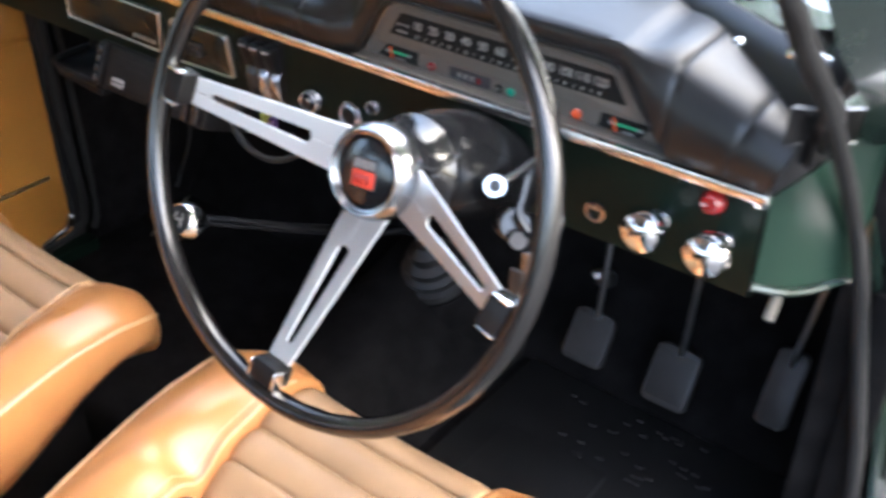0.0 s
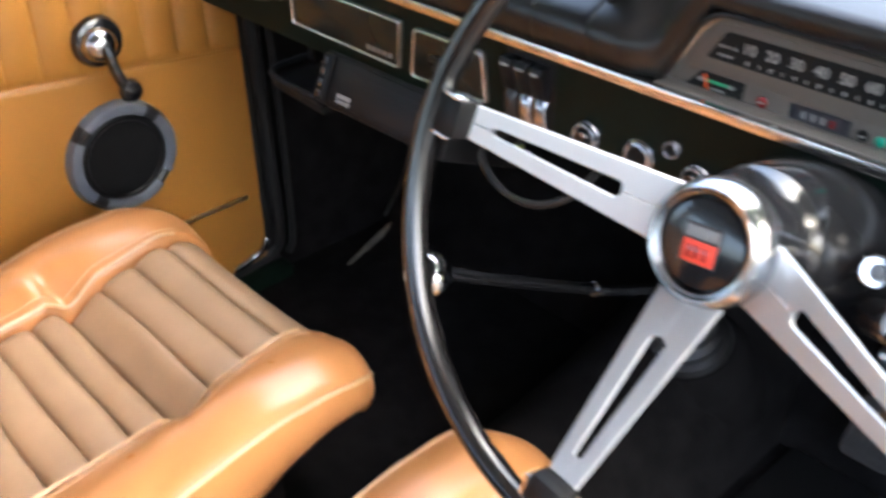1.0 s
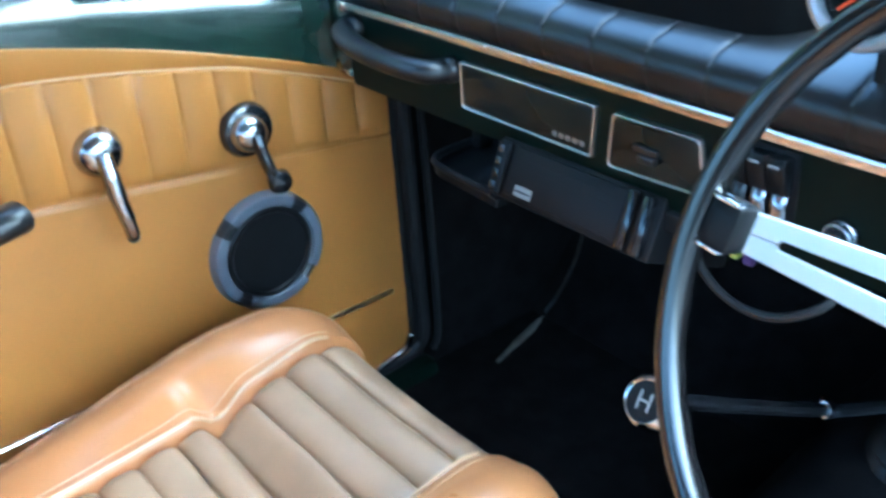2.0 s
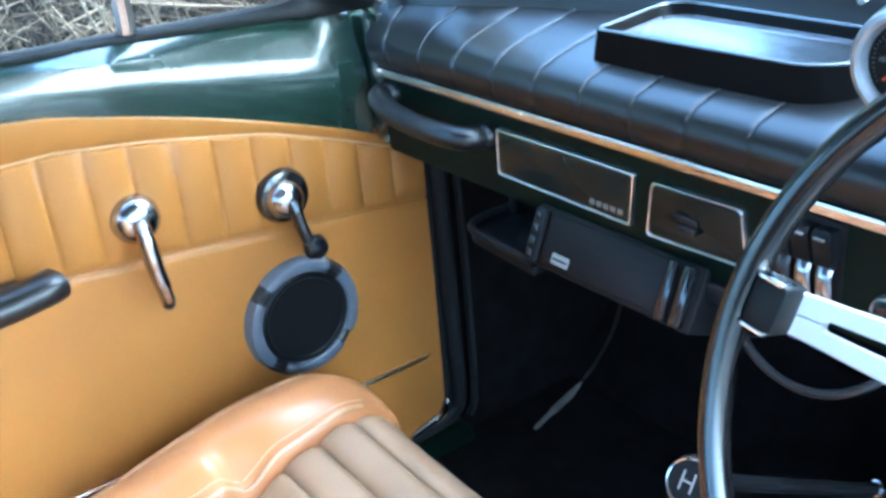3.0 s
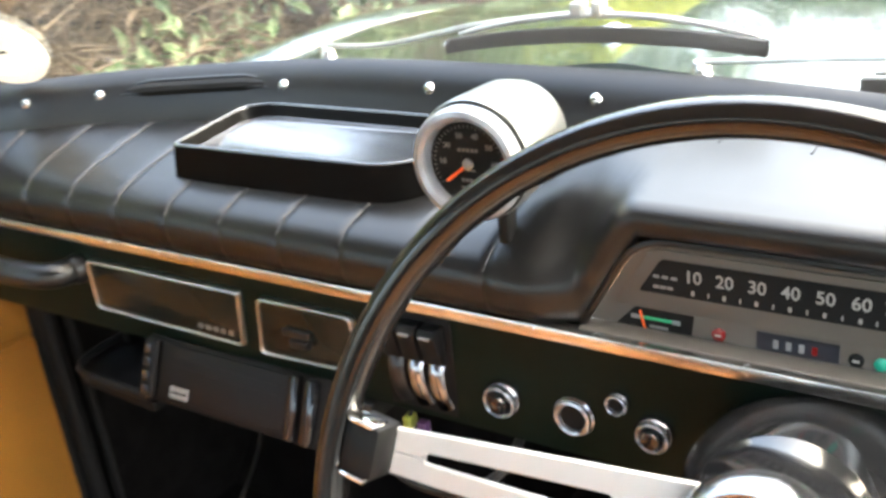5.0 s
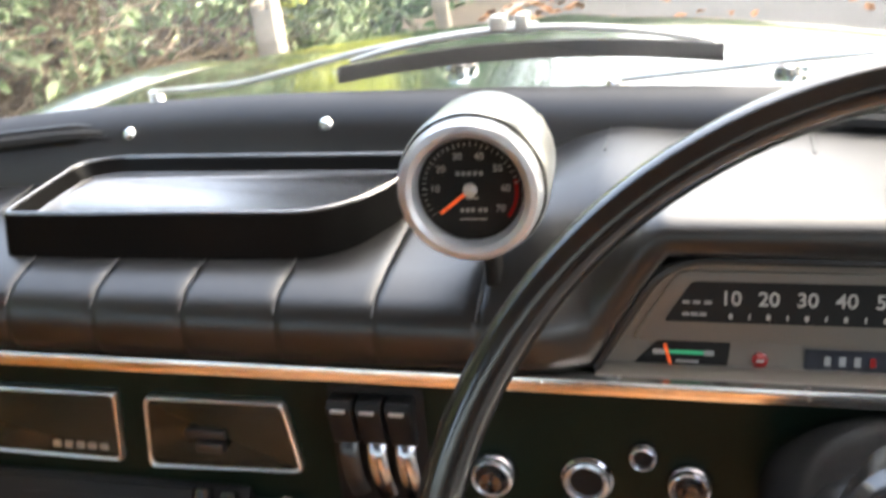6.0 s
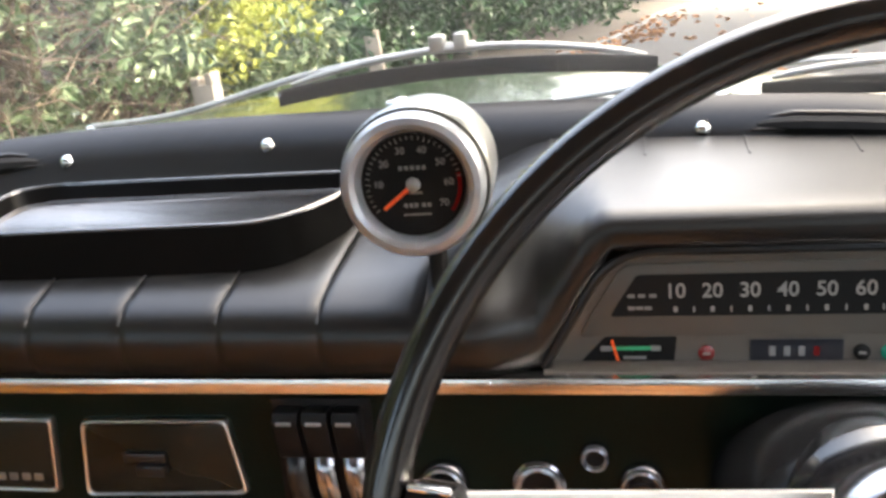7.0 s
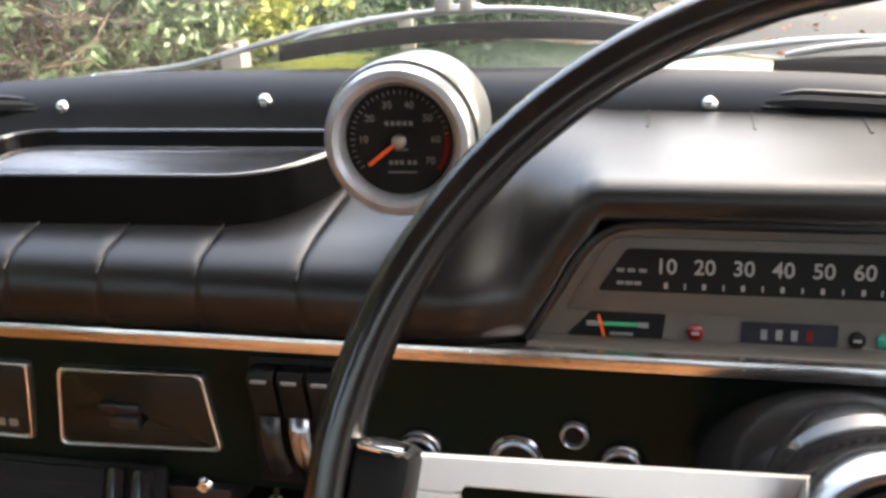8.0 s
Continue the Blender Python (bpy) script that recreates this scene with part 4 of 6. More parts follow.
# ---- tray and tachometer on the dashboard ----
tray = thing("dashboard_tray", "black moulded plastic tray on the dashboard top", "tray", (-0.12, 0.1, 1.02))
TO = rounded([(-0.288, 0.037), (-0.030, 0.044), (0.004, 0.104), (0.004, 0.160), (-0.268, 0.158), (-0.288, 0.14)], [0.008, 0.035, 0.02, 0.01, 0.02, 0.01], 6)


def inset(o, d):
    cx, cy = sum(p[0] for p in o) / len(o), sum(p[1] for p in o) / len(o)
    w, h = max(p[0] for p in o) - cx, max(p[1] for p in o) - cy
    return [(cx + (x - cx) * (1 - d / w), cy + (y - cy) * (1 - d / h)) for x, y in o]


def tray_rows(rows, fill):
    bm = bmesh.new()
    rings = [[bm.verts.new((x, y, z + (0.006 + 0.072 * (y - 0.04) if z > 1.01 else 0.16 * (y - 0.04)))) for x, y in o] for o, z in rows]
    for a, b in zip(rings, rings[1:]):
        for i in range(len(a)):
            j = (i + 1) % len(a)
            bm.faces.new((a[i], a[j], b[j], b[i]))
    if fill:
        bm.faces.new(rings[-1])
    return bm


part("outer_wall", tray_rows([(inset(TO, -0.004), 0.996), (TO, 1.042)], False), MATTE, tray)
part("rim", tray_rows([(TO, 1.042), (inset(TO, 0.0006), 1.0436), (inset(TO, 0.0018), 1.0442), (inset(TO, 0.0030), 1.0436), (inset(TO, 0.0035), 1.042)], False), TRAY_FLOOR, tray)
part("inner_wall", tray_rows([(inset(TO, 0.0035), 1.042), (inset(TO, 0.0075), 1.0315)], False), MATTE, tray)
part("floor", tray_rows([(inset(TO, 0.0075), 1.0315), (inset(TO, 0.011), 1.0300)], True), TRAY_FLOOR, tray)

TACH = Matrix.Translation((0.0852, -0.0225, 1.0880)) @ Vector((0.045, -0.995, 0.010)).to_track_quat("Z", "Y").to_matrix().to_4x4() @ Matrix.Diagonal((0.92, 0.92, 1.0, 1.0))
tach = thing("tachometer", "round black tachometer in a silver case on the dashboard", "tachometer", m=TACH)
part("case", lathe([(0.0, -0.094), (0.028, -0.093), (0.041, -0.084), (0.0465, -0.066), (0.0490, -0.016), (0.0488, -0.007), (0.0475, -0.005), (0.045, -0.005)], 56, cap=False), SILVER, tach, local=True)
part("bezel", lathe([(0.0445, -0.004), (0.0462, 0.000), (0.0458, 0.005), (0.0435, 0.0090), (0.0395, 0.0100), (0.0360, 0.0080), (0.0338, 0.003), (0.0335, -0.001)], 56, cap=False), BEZEL, tach, "rounded satin bezel", local=True)
part("groove", lathe([(0.0478, -0.0052), (0.0470, -0.0045), (0.0455, -0.0030)], 56, cap=False), DIAL, tach, local=True)
dial = part("dial", lathe([(0.0345, -0.004), (0.0345, 0.0), (0.0, 0.0)], 48), DIAL, tach, "black dial face", local=True)


def polar(deg, r, z=0.0006):
    a = radians(deg)
    return Matrix.Translation((r * math.cos(a), r * math.sin(a), z))


A0, A1 = 214.0, -34.0     # degrees of the scale's two ends
deg = lambda v: A0 + (A1 - A0) * v / 70.0
part("numerals", merge(*[letters(str(10 * k), 0.0062, polar(deg(10 * k), 0.0225)) for k in range(1, 8)]), DIM_INK, dial, local=True)
part("tick_marks", merge(*[box((-0.0018 if k % 5 == 0 else -0.001, -0.0003, 0), (0.0015, 0.0003, 0.0002), m=polar(deg(2 * k), 0.0293) @ pose(0, 0, 0, 0, 0, deg(2 * k))) for k in range(0, 30)]), DIM_INK, dial, local=True)
part("red_sector", grid(lambda v, r: Vector(polar(deg(v), r, 0.0005).translation), steps(57, 71, 14), [0.0282, 0.0306]), RED_LENS, dial, local=True)
part("lettering_bars", merge(*[box((-0.0013, -0.0014, 0), (0.0013, 0.0014, 0.0002), 0.0001, m=Matrix.Translation((-0.0074 + 0.0037 * k, 0.0105, 0.0005))) for k in range(5)],
                             box((-0.004, -0.0007, 0), (0.004, 0.0007, 0.0002), m=Matrix.Translation((0.001, -0.0055, 0.0005))),
                             *[box((-0.0012, -0.0013, 0), (0.0012, 0.0013, 0.0002), m=Matrix.Translation((-0.006 + 0.0034 * k, -0.0135, 0.0005))) for k in (0, 1, 2, 3.4, 4.4)],
                             box((-0.009, -0.0005, 0), (0.009, 0.0005, 0.0002), m=Matrix.Translation((0.001, -0.0195, 0.0005)))), DIM_INK, dial, local=True)
part("needle", merge(box((-0.001, -0.0012, 0.001), (0.025, 0.0012, 0.002), 0.0004, m=pose(0, 0, 0, 0, 0, deg(-1)))), ORANGE_INK, dial, "orange needle at rest", local=True)
part("needle_cap", lathe([(0.0045, 0.001), (0.0043, 0.0032), (0.003, 0.0042), (0, 0.0044)], 20), SILVER, dial, local=True)
gl = part("dial_glass", lathe([(0.0335, 0.0044), (0.0335, 0.0046), (0.0, 0.0046)], 40), DIAL_GLASS, tach, local=True)
gl.visible_shadow = False
part("bracket", box((0.081, 0.014, 0.995), (0.091, 0.030, 1.046), 0.003), DIAL, tach, "black mounting foot")

# ---- steering wheel and column ----
WM = Matrix.Translation((0.3315, -0.232, 0.966)) @ Euler((radians(90 - 19.8), 0, 0)).to_matrix().to_4x4()
RIM = 0.2270
wheel = thing("steering_wheel", "black-rimmed three-spoke sports steering wheel with slotted alloy spokes", "steering wheel", m=WM)
bm = bmesh.new()
rings = []
for i in range(120):
    a = 2 * math.pi * i / 120
    ring = []
    for k in range(18):
        b = 2 * math.pi * k / 18
        # oval grip with finger waves on the far side
        rr = 0.0104 + (0.0005 * math.cos(a * 36) if math.sin(b) < -0.3 else 0.0)
        r, z = RIM + rr * 0.95 * math.cos(b), rr * 1.12 * math.sin(b)
        ring.append(bm.verts.new((r * math.cos(a), r * math.sin(a), z)))
    rings.append(ring)
for i in range(120):
    for k in range(18):
        a, b = rings[i], rings[(i + 1) % 120]
        bm.faces.new((a[k], a[(k + 1) % 18], b[(k + 1) % 18], b[k]))
part("rim", bm, GRIP, wheel, "slim worn black rim", local=True)
for ang in (172.5, -97.0, -14.0):
    sp = pose(0, 0, 0, 0, 0, ang)
    # a slotted, dished bar: outline along local x, bent towards the driver at its outer end
    zf = lambda x: -0.079 + 0.070 * (x - 0.035) / 0.165
    hw = lambda x: 0.0265 - 0.0125 * min(1, (x - 0.03) / 0.165)
    s0, s1 = 0.078, 0.178
    sw = lambda x: 0.0 if x < s0 or x > s1 else min(0.0065 - 0.0035 * (x - s0) / (s1 - s0), math.sqrt(max(0, (x - s0) * 0.012)), math.sqrt(max(0, (s1 - x) * 0.008)))
    bm = bmesh.new()
    xs = steps(0.03, s0, 6) + [s0 + d for d in (0.0008, 0.002, 0.004)] + steps(s0 + 0.008, s1 - 0.006, 14) + [s1 - 0.003, s1 - 0.001, s1] + steps(s1 + 0.004, 0.202, 4)
    for sgn in (-1, 1):
        sec = []
        for x in xs:
            a, b, z = sw(x), hw(x), zf(x)
            sec.append([bm.verts.new((x, sgn * yy, z + dz)) for yy, dz in ((a, 0.0), (a + 0.0009, 0.0012), (b - 0.001, 0.0012), (b, 0.0), (b, -0.002), (a, -0.002))])
        for p, q in zip(sec, sec[1:]):
            for k in range(6):
                bm.faces.new((p[k], p[(k + 1) % 6], q[(k + 1) % 6], q[k]))
        bm.faces.new(sec[0])
        bm.faces.new(sec[-1])
    bmesh.ops.remove_doubles(bm, verts=bm.verts, dist=0.00005)
    bm.transform(sp)
    spoke = part("spoke", bm, ALU, wheel, "slotted bright alloy spoke", local=True, angle=0.4)
    blk = part("spoke_block", box((0.194, -0.0165, -0.018), (0.2185, 0.0165, 0.0085), 0.005, m=sp), RADIO, wheel, "black block joining spoke and rim", local=True)
    part("clip", box((0.198, 0.0146, -0.006), (0.2165, 0.0178, 0.0095), 0.0012, m=sp), CHROME, blk, "small chrome clip", local=True)
    part("clip", box((0.198, -0.0178, -0.006), (0.2165, -0.0146, 0.0095), 0.0012, m=sp), CHROME, blk, "small chrome clip", local=True)
hub = part("hub", lathe([(0.054, -0.165), (0.054, -0.125), (0.047, -0.115), (0.045, -0.082), (0.045, -0.064), (0.040, -0.062)], 44), GLOSS, wheel, "black hub", local=True)
part("hub_ring", lathe([(0.0462, -0.082), (0.0475, -0.070), (0.0465, -0.062), (0.0440, -0.0545), (0.0400, -0.0505), (0.0385, -0.0508), (0.0372, -0.0535), (0.0352, -0.0540), (0.0338, -0.0565), (0.0330, -0.064)], 56, cap=False), HUB_RING, hub, "polished metal ring", local=True)
cap = part("horn_cap", lathe([(0.0325, -0.060), (0.0315, -0.0555), (0.022, -0.0535), (0, -0.053)], 40), GLOSS, hub, "black horn cap", local=True)
bd = pose(0, 0, 0, 0, 0, 4)
badge = part("badge", box((-0.0145, -0.0150, -0.0534), (0.0145, 0.0140, -0.0524), 0.0005, m=bd), PEDAL, hub, "small square badge, red below", local=True)
part("badge_red", box((-0.0130, -0.0138, -0.0524), (0.0130, 0.0020, -0.0517), 0.0004, m=bd), RED_INK, badge, "red lower field", local=True)
part("badge_bars", merge(*[box((x0, -0.0108, -0.0517), (x0 + 0.0035, -0.0015, -0.0514), 0.0001, m=bd) for x0 in (-0.0095, -0.0035, 0.0035)]), RED_LENS, badge, local=True)
part("badge_grey", merge(*[box((x0, 0.0040, -0.0524), (x0 + 0.0040, 0.0120, -0.0518), 0.0002, m=bd) for x0 in (-0.0125, -0.0073, -0.0021, 0.0031, 0.0083)]), DIM_INK, badge, local=True)

column = thing("steering_column", "black shrouded steering column with stalks", "steering column", m=WM)
part("shroud", lathe([(0.080, -0.33), (0.084, -0.27), (0.085, -0.225), (0.081, -0.18), (0.071, -0.148), (0.061, -0.132), (0.054, -0.128), (0.0, -0.128)], 56, Matrix.Diagonal((0.96, 0.67, 1, 1))), SHROUD, column, "glossy black shroud", local=True)
part("tube", lathe([(0.022, -0.75), (0.022, -0.32)], 20), PLASTIC, column, local=True)
SK = Vector((0.4175, -0.0925, 0.925))
sdir = (Vector((0.86, -0.78, 1.36)) - SK).normalized()
smx = Matrix.Translation(SK) @ sdir.to_track_quat("Z", "Y").to_matrix().to_4x4()
st = part("stalk", tube(curve([SK, SK + Vector((0.006, 0.030, 0.004)), SK + Vector((0.012, 0.072, 0.012))]), [0.0042] * 13, 10), DULL_CHROME, column, "thin dark indicator stalk")
part("stalk_knob", lathe([(0.0, -0.014), (0.0095, -0.012), (0.0125, -0.003), (0.0125, 0.004), (0.0105, 0.0075), (0.0065, 0.0075), (0.006, 0.003)], 26, smx), CHROME, st, "round chrome end")
part("stalk_tip", lathe([(0.0062, 0.002), (0.0055, 0.0055), (0.0, 0.006)], 18, smx), PLASTIC, st)
LK = Matrix.Translation((0.446, -0.098, 0.895)) @ Vector((0.55, -0.6, 0.45)).to_track_quat("Z", "Y").to_matrix().to_4x4()
part("lock", lathe([(0.0165, -0.05), (0.0165, 0.0), (0.014, 0.004), (0.010, 0.004), (0.009, 0.0), (0, 0.0)], 26, LK), GLOSS, column, "black ignition lock")
part("lock_ring", lathe([(0.0167, -0.004), (0.0172, 0.001), (0.0145, 0.0048)], 26, LK, cap=False), GLOSS, column)
part("lock_arm", tube(curve([(0.425, -0.045, 0.925), (0.440, -0.075, 0.915), (0.452, -0.10, 0.908), (0.470, -0.11, 0.900)]), 0.0045, 10), GLOSS, column, "black curved lever")
keys = thing("key_bunch", "bunch of keys hanging from the ignition lock", "keys", (0.46, -0.12, 0.86))
part("key_head", lathe([(0.0085, -0.001), (0.0085, 0.001), (0.0, 0.001)], 20, Matrix.Translation((0.462, -0.115, 0.892)) @ pose(0, 0, 0, 60, 0, 40)), PEDAL, keys)
part("key_blade", box((0.452, -0.109, 0.890), (0.460, -0.106, 0.894), 0.0006), DULL_CHROME, keys)
part("key", box((0.468, -0.118, 0.848), (0.476, -0.115, 0.884), 0.0012), DULL_CHROME, keys)
part("fob", box((0.457, -0.121, 0.822), (0.472, -0.116, 0.862), 0.002), RUBBER, keys, "dark leather fob")

# ---- seats ----
def seat(name, label, m, group, recline=0.0, creased=1.0):
    s = thing(name, label, "car seat", m=m, group=group)
    HX, YB, YF, ZT = 0.273, -0.25, 0.275, 0.300
    CREASE = 0.063

    def half(y):
        """Half the width at y: the front corners are rounded in plan."""
        r = 0.075
        e = max(0.0, y - (YF - r))
        return HX - r + math.sqrt(max(0.0, r * r - e * e * 0.93))

    def slope(x, y):
        """The cushion falls to the rear; the middle falls steeply to the crease, then lies flatter."""
        e = max(0.0, 0.135 - y)
        side = -0.25 * e * e / (e + 0.05)
        mid = -0.24 * (min(0.205, max(0.0, 0.205 - y)) if y > CREASE else 0.205 - CREASE) - 0.10 * max(0.0, CREASE - y)
        mid -= 0.021 * ramp01(0.114, 0.066, y) * (1 - ramp01(0.064, 0.036, y))
        return mid + (side - mid) * ramp01(0.148, 0.200, abs(x))

    def front_drop(y):
        e = min(1.0, max(0.0, 0.105 - (YF - y)) / 0.105)
        return -0.066 * (1 - math.sqrt(max(0.0, 1 - e ** 2.2)))

    def top(x, y):
        ax = abs(x)
        dx = min(1.0, max(0.0, 0.062 - (HX - ax)) / 0.062)
        drop = 0.018 * (1 - math.sqrt(max(0.0, 1 - dx ** 2))) - front_drop(y)
        bol = 0.016 * math.exp(-((ax - 0.218) / 0.060) ** 2)
        chan = -0.030 * (1 - ramp01(0.146, 0.155, ax))
        near = ramp01(0.155, 0.178, ax) * (1 - ramp01(0.165, 0.240, ax))
        line = y - CREASE + 0.30 * (ax - 0.15)
        fold = creased * (1.0 if x < 0 else 0.3) * near * (-0.012 * math.exp(-(line / 0.012) ** 2) + 0.008 * math.exp(-((line + 0.026) / 0.014) ** 2))
        fold -= 0.0025 * math.exp(-((ax - 0.186 - 0.10 * y) / 0.005) ** 2) * ramp01(-0.02, 0.06, y) * (1 - ramp01(0.17, 0.23, y))
        fold -= 0.0030 * math.exp(-((ax - 0.235 + 0.45 * (y - 0.02)) / 0.009) ** 2) * ramp01(-0.10, -0.03, y) * (1 - ramp01(0.02, 0.09, y))
        wr = 0.0012 * noise.noise((x * 14, y * 9, 1.7)) + 0.0006 * noise.noise((x * 40, y * 22, 4.1))
        return ZT - drop + bol + chan + fold + wr + slope(x, y)

    gx = sorted([HX * math.sin(math.pi / 2 * u) for u in steps(-1, 1, 56)] + [s * v for s in (-1, 1) for v in (0.1465, 0.149, 0.1515, 0.154, 0.1565, 0.159, 0.162)])
    gy = [YB + (YF - YB) * math.sin(math.pi / 2 * u) for u in steps(0, 1, 56)]
    bm = bmesh.new()
    a = [[bm.verts.new((x * (half(y) / HX if abs(x) > 0.17 else 1.0) if abs(x) < 0.17 else math.copysign(0.17 + (abs(x) - 0.17) * (half(y) - 0.17) / (HX - 0.17), x), y, top(x, y))) for y in gy] for x in gx]
    nx, ny = len(gx), len(gy)
    for i in range(nx - 1):
        for j in range(ny - 1):
            bm.faces.new((a[i][j], a[i + 1][j], a[i + 1][j + 1], a[i][j + 1]))
    edge = [a[i][0] for i in range(nx)] + [a[nx - 1][j] for j in range(1, ny)] + [a[i][ny - 1] for i in range(nx - 2, -1, -1)] + [a[0][j] for j in range(ny - 2, 0, -1)]
    prev = edge
    # side panel below the piped edge, deeper to the rear, then tucked under
    for share, k in ((0.35, 1.004), (0.75, 0.997), (1.0, 0.975), (1.12, 0.90)):
        ring = []
        for v in edge:
            deep = 0.040 + 0.070 * ramp01(0.24, -0.02, v.co.y)
            ring.append(bm.verts.new((v.co.x * k, v.co.y * k, v.co.z - share * deep)))
        for i in range(len(edge)):
            j = (i + 1) % len(edge)
            bm.faces.new((prev[i], prev[j], ring[j], ring[i]))
        prev = ring
    bm.faces.new(prev)
    cushion = part("cushion", bm, TAN, s, "tan leather cushion with raised side bolsters", local=True, angle=1.2)
    # stitched rolls across the middle
    cy = [0.236, 0.1855, 0.1365, 0.0880] + [0.037 - 0.0485 * k for k in range(6)]
    for k, y in enumerate(cy):
        front = k < 4
        hw = 0.0250

        def roll(x, a, y=y, hw=hw, front=front, k=k):
            dip = -0.008 * (1 - (x / 0.15) ** 2) - 0.014 * max(0.0, (abs(x) - 0.132) / 0.021) ** 2
            yy = y + hw * math.cos(a) + 0.003 * noise.noise((x * 8, y * 20, 0.3)) - 0.004 * (x / 0.15) ** 2
            base = slope(0.0, min(yy, 0.26)) if front else slope(0.0, min(yy, CREASE))
            nose = front_drop(yy)
            return (x, yy, ZT - 0.019 + dip + base + nose + 0.0185 * max(0, math.sin(a)) ** 0.62 + 0.0015 * noise.noise((x * 16, y * 13, 2.2)))

        part("pleat", grid(roll, steps(-0.1535, 0.1535, 26), [math.pi * q / 14 for q in range(15)]), BEIGE, cushion, "beige stitched vinyl roll", local=True, angle=1.5)
    part("insert_base", grid(lambda x, y: (x, y, ZT - 0.0200 + slope(0.0, y) - 0.006 * (1 - (x / 0.15) ** 2) + front_drop(y)), steps(-0.157, 0.157, 12), steps(-0.245, 0.272, 34)), BEIGE, cushion, local=True)
    for sx in (-1, 1):
        line = [(sx * 0.1515, y, top(sx * 0.1565, y) + 0.0005) for y in steps(-0.235, 0.225, 44)]
        part("piping", tube(line, 0.0024, 6), PIPING, cushion, "light tan piping", local=True)
        part("stitch_line", tube([(sx * 0.1640, y, top(sx * 0.1640, y) + 0.0002) for y in steps(-0.235, 0.232, 44)], 0.0009, 5), PIPING, cushion, "pale stitch line", local=True)
        edge_line = [(sx * (half(y) - 0.0015), y, top(sx * (HX - 0.002), y) + 0.001) for y in steps(-0.24, 0.268, 60)]
        part("edge_piping", tube(edge_line, 0.0028, 6), PIPING, cushion, "piped outer edge", local=True)
    # backrest, rounded, leaning back
    bm = grid(lambda u, v: (0.27 * math.copysign(abs(math.cos(u)) ** 0.5, math.cos(u)), -0.262 - (0.17 + 0.27 * recline) * v - 0.05 * math.copysign(abs(math.sin(u)) ** 0.7, math.sin(u)) * (1 - 0.3 * v * v), 0.18 + (0.50 - 0.17 * recline) * v),
              steps(0, 2 * math.pi, 40), steps(0, 1, 12))
    bmesh.ops.remove_doubles(bm, verts=bm.verts, dist=0.0005)
    bmesh.ops.holes_fill(bm, edges=[e for e in bm.edges if e.is_boundary])
    part("backrest", bm, TAN, s, "tan leather backrest", local=True, angle=1.0)
    part("base_frame", box((-0.21, -0.22, 0.0), (0.21, 0.15, 0.155), 0.01), CARPET, s, "black seat base", local=True)
    return s


seat("passenger_seat", "tan leather seat with beige pleated middle and glossy bolsters", pose(-0.322, -0.418, 0.310, 0, 0, -1) @ Matrix.Diagonal((0.97, 1, 1, 1)), "front seats")
seat("driver_seat", "tan leather driver's seat with beige pleats and reclined backrest", pose(0.318, -0.375, 0.29, 0, 0, 0) @ Matrix.Diagonal((0.95, 1, 1, 1)), "front seats", recline=1.0, creased=0.45)

# ---- gear lever ----
gear = thing("gear_lever", "long black gear lever with round chrome knob", "gear lever", (0.06, 0.24, 0.48))
part("rod", tube(curve([(0.035, -0.150, 0.765), (0.043, -0.06, 0.716), (0.052, 0.09, 0.637), (0.06, 0.19, 0.592), (0.065, 0.24, 0.55), (0.07, 0.26, 0.48)]), 0.0075, 12), GLOSS, gear)
part("ferrule", lathe([(0.0085, -0.008), (0.0095, 0), (0.0085, 0.008)], 16, Matrix.Translation((0.052, 0.075, 0.645)) @ Vector((0.06, 0.885, -0.46)).to_track_quat("Z", "Y").to_matrix().to_4x4()), CHROME, gear, "bright ferrule")
KM = Matrix.Translation((0.033, -0.170, 0.772)) @ Vector((0.10, -0.80, 0.60)).to_track_quat("Z", "Y").to_matrix().to_4x4()
kb = part("knob", lathe([(0.009, -0.024), (0.016, -0.020), (0.0225, -0.008), (0.0240, 0.003), (0.0215, 0.013), (0.0185, 0.0165), (0.017, 0.0155)], 36, KM), CHROME, gear, "round chrome knob")
part("shift_plate", lathe([(0.0175, 0.0150), (0.0172, 0.0165), (0, 0.0170)], 28, KM), DIAL, kb, "black disc with a white shift pattern")
part("shift_lines", merge(*[box((x - 0.0008, -0.008, 0.0170), (x + 0.0008, 0.008, 0.0174), m=KM) for x in (-0.005, 0.005)], box((-0.005, -0.0008, 0.0170), (0.005, 0.0008, 0.0174), m=KM)), WHITE_INK, kb)
part("gaiter", lathe([(0.062, 0.0), (0.058, 0.012), (0.050, 0.016), (0.052, 0.028), (0.042, 0.034), (0.043, 0.046), (0.030, 0.054), (0.028, 0.068), (0.013, 0.078), (0.010, 0.10), (0.0, 0.10)], 32, Matrix.Translation((0.068, 0.262, 0.475)) @ pose(0, 0, 0, 22, 0, 0)), RUBBER, gear, "ribbed rubber gaiter")
part("gear_housing", lathe([(0.10, -0.14), (0.085, -0.03), (0.066, 0.004), (0, 0.004)], 28, Matrix.Translation((0.068, 0.262, 0.473)) @ pose(0, 0, 0, 22, 0, 0)), CARPET, gear)

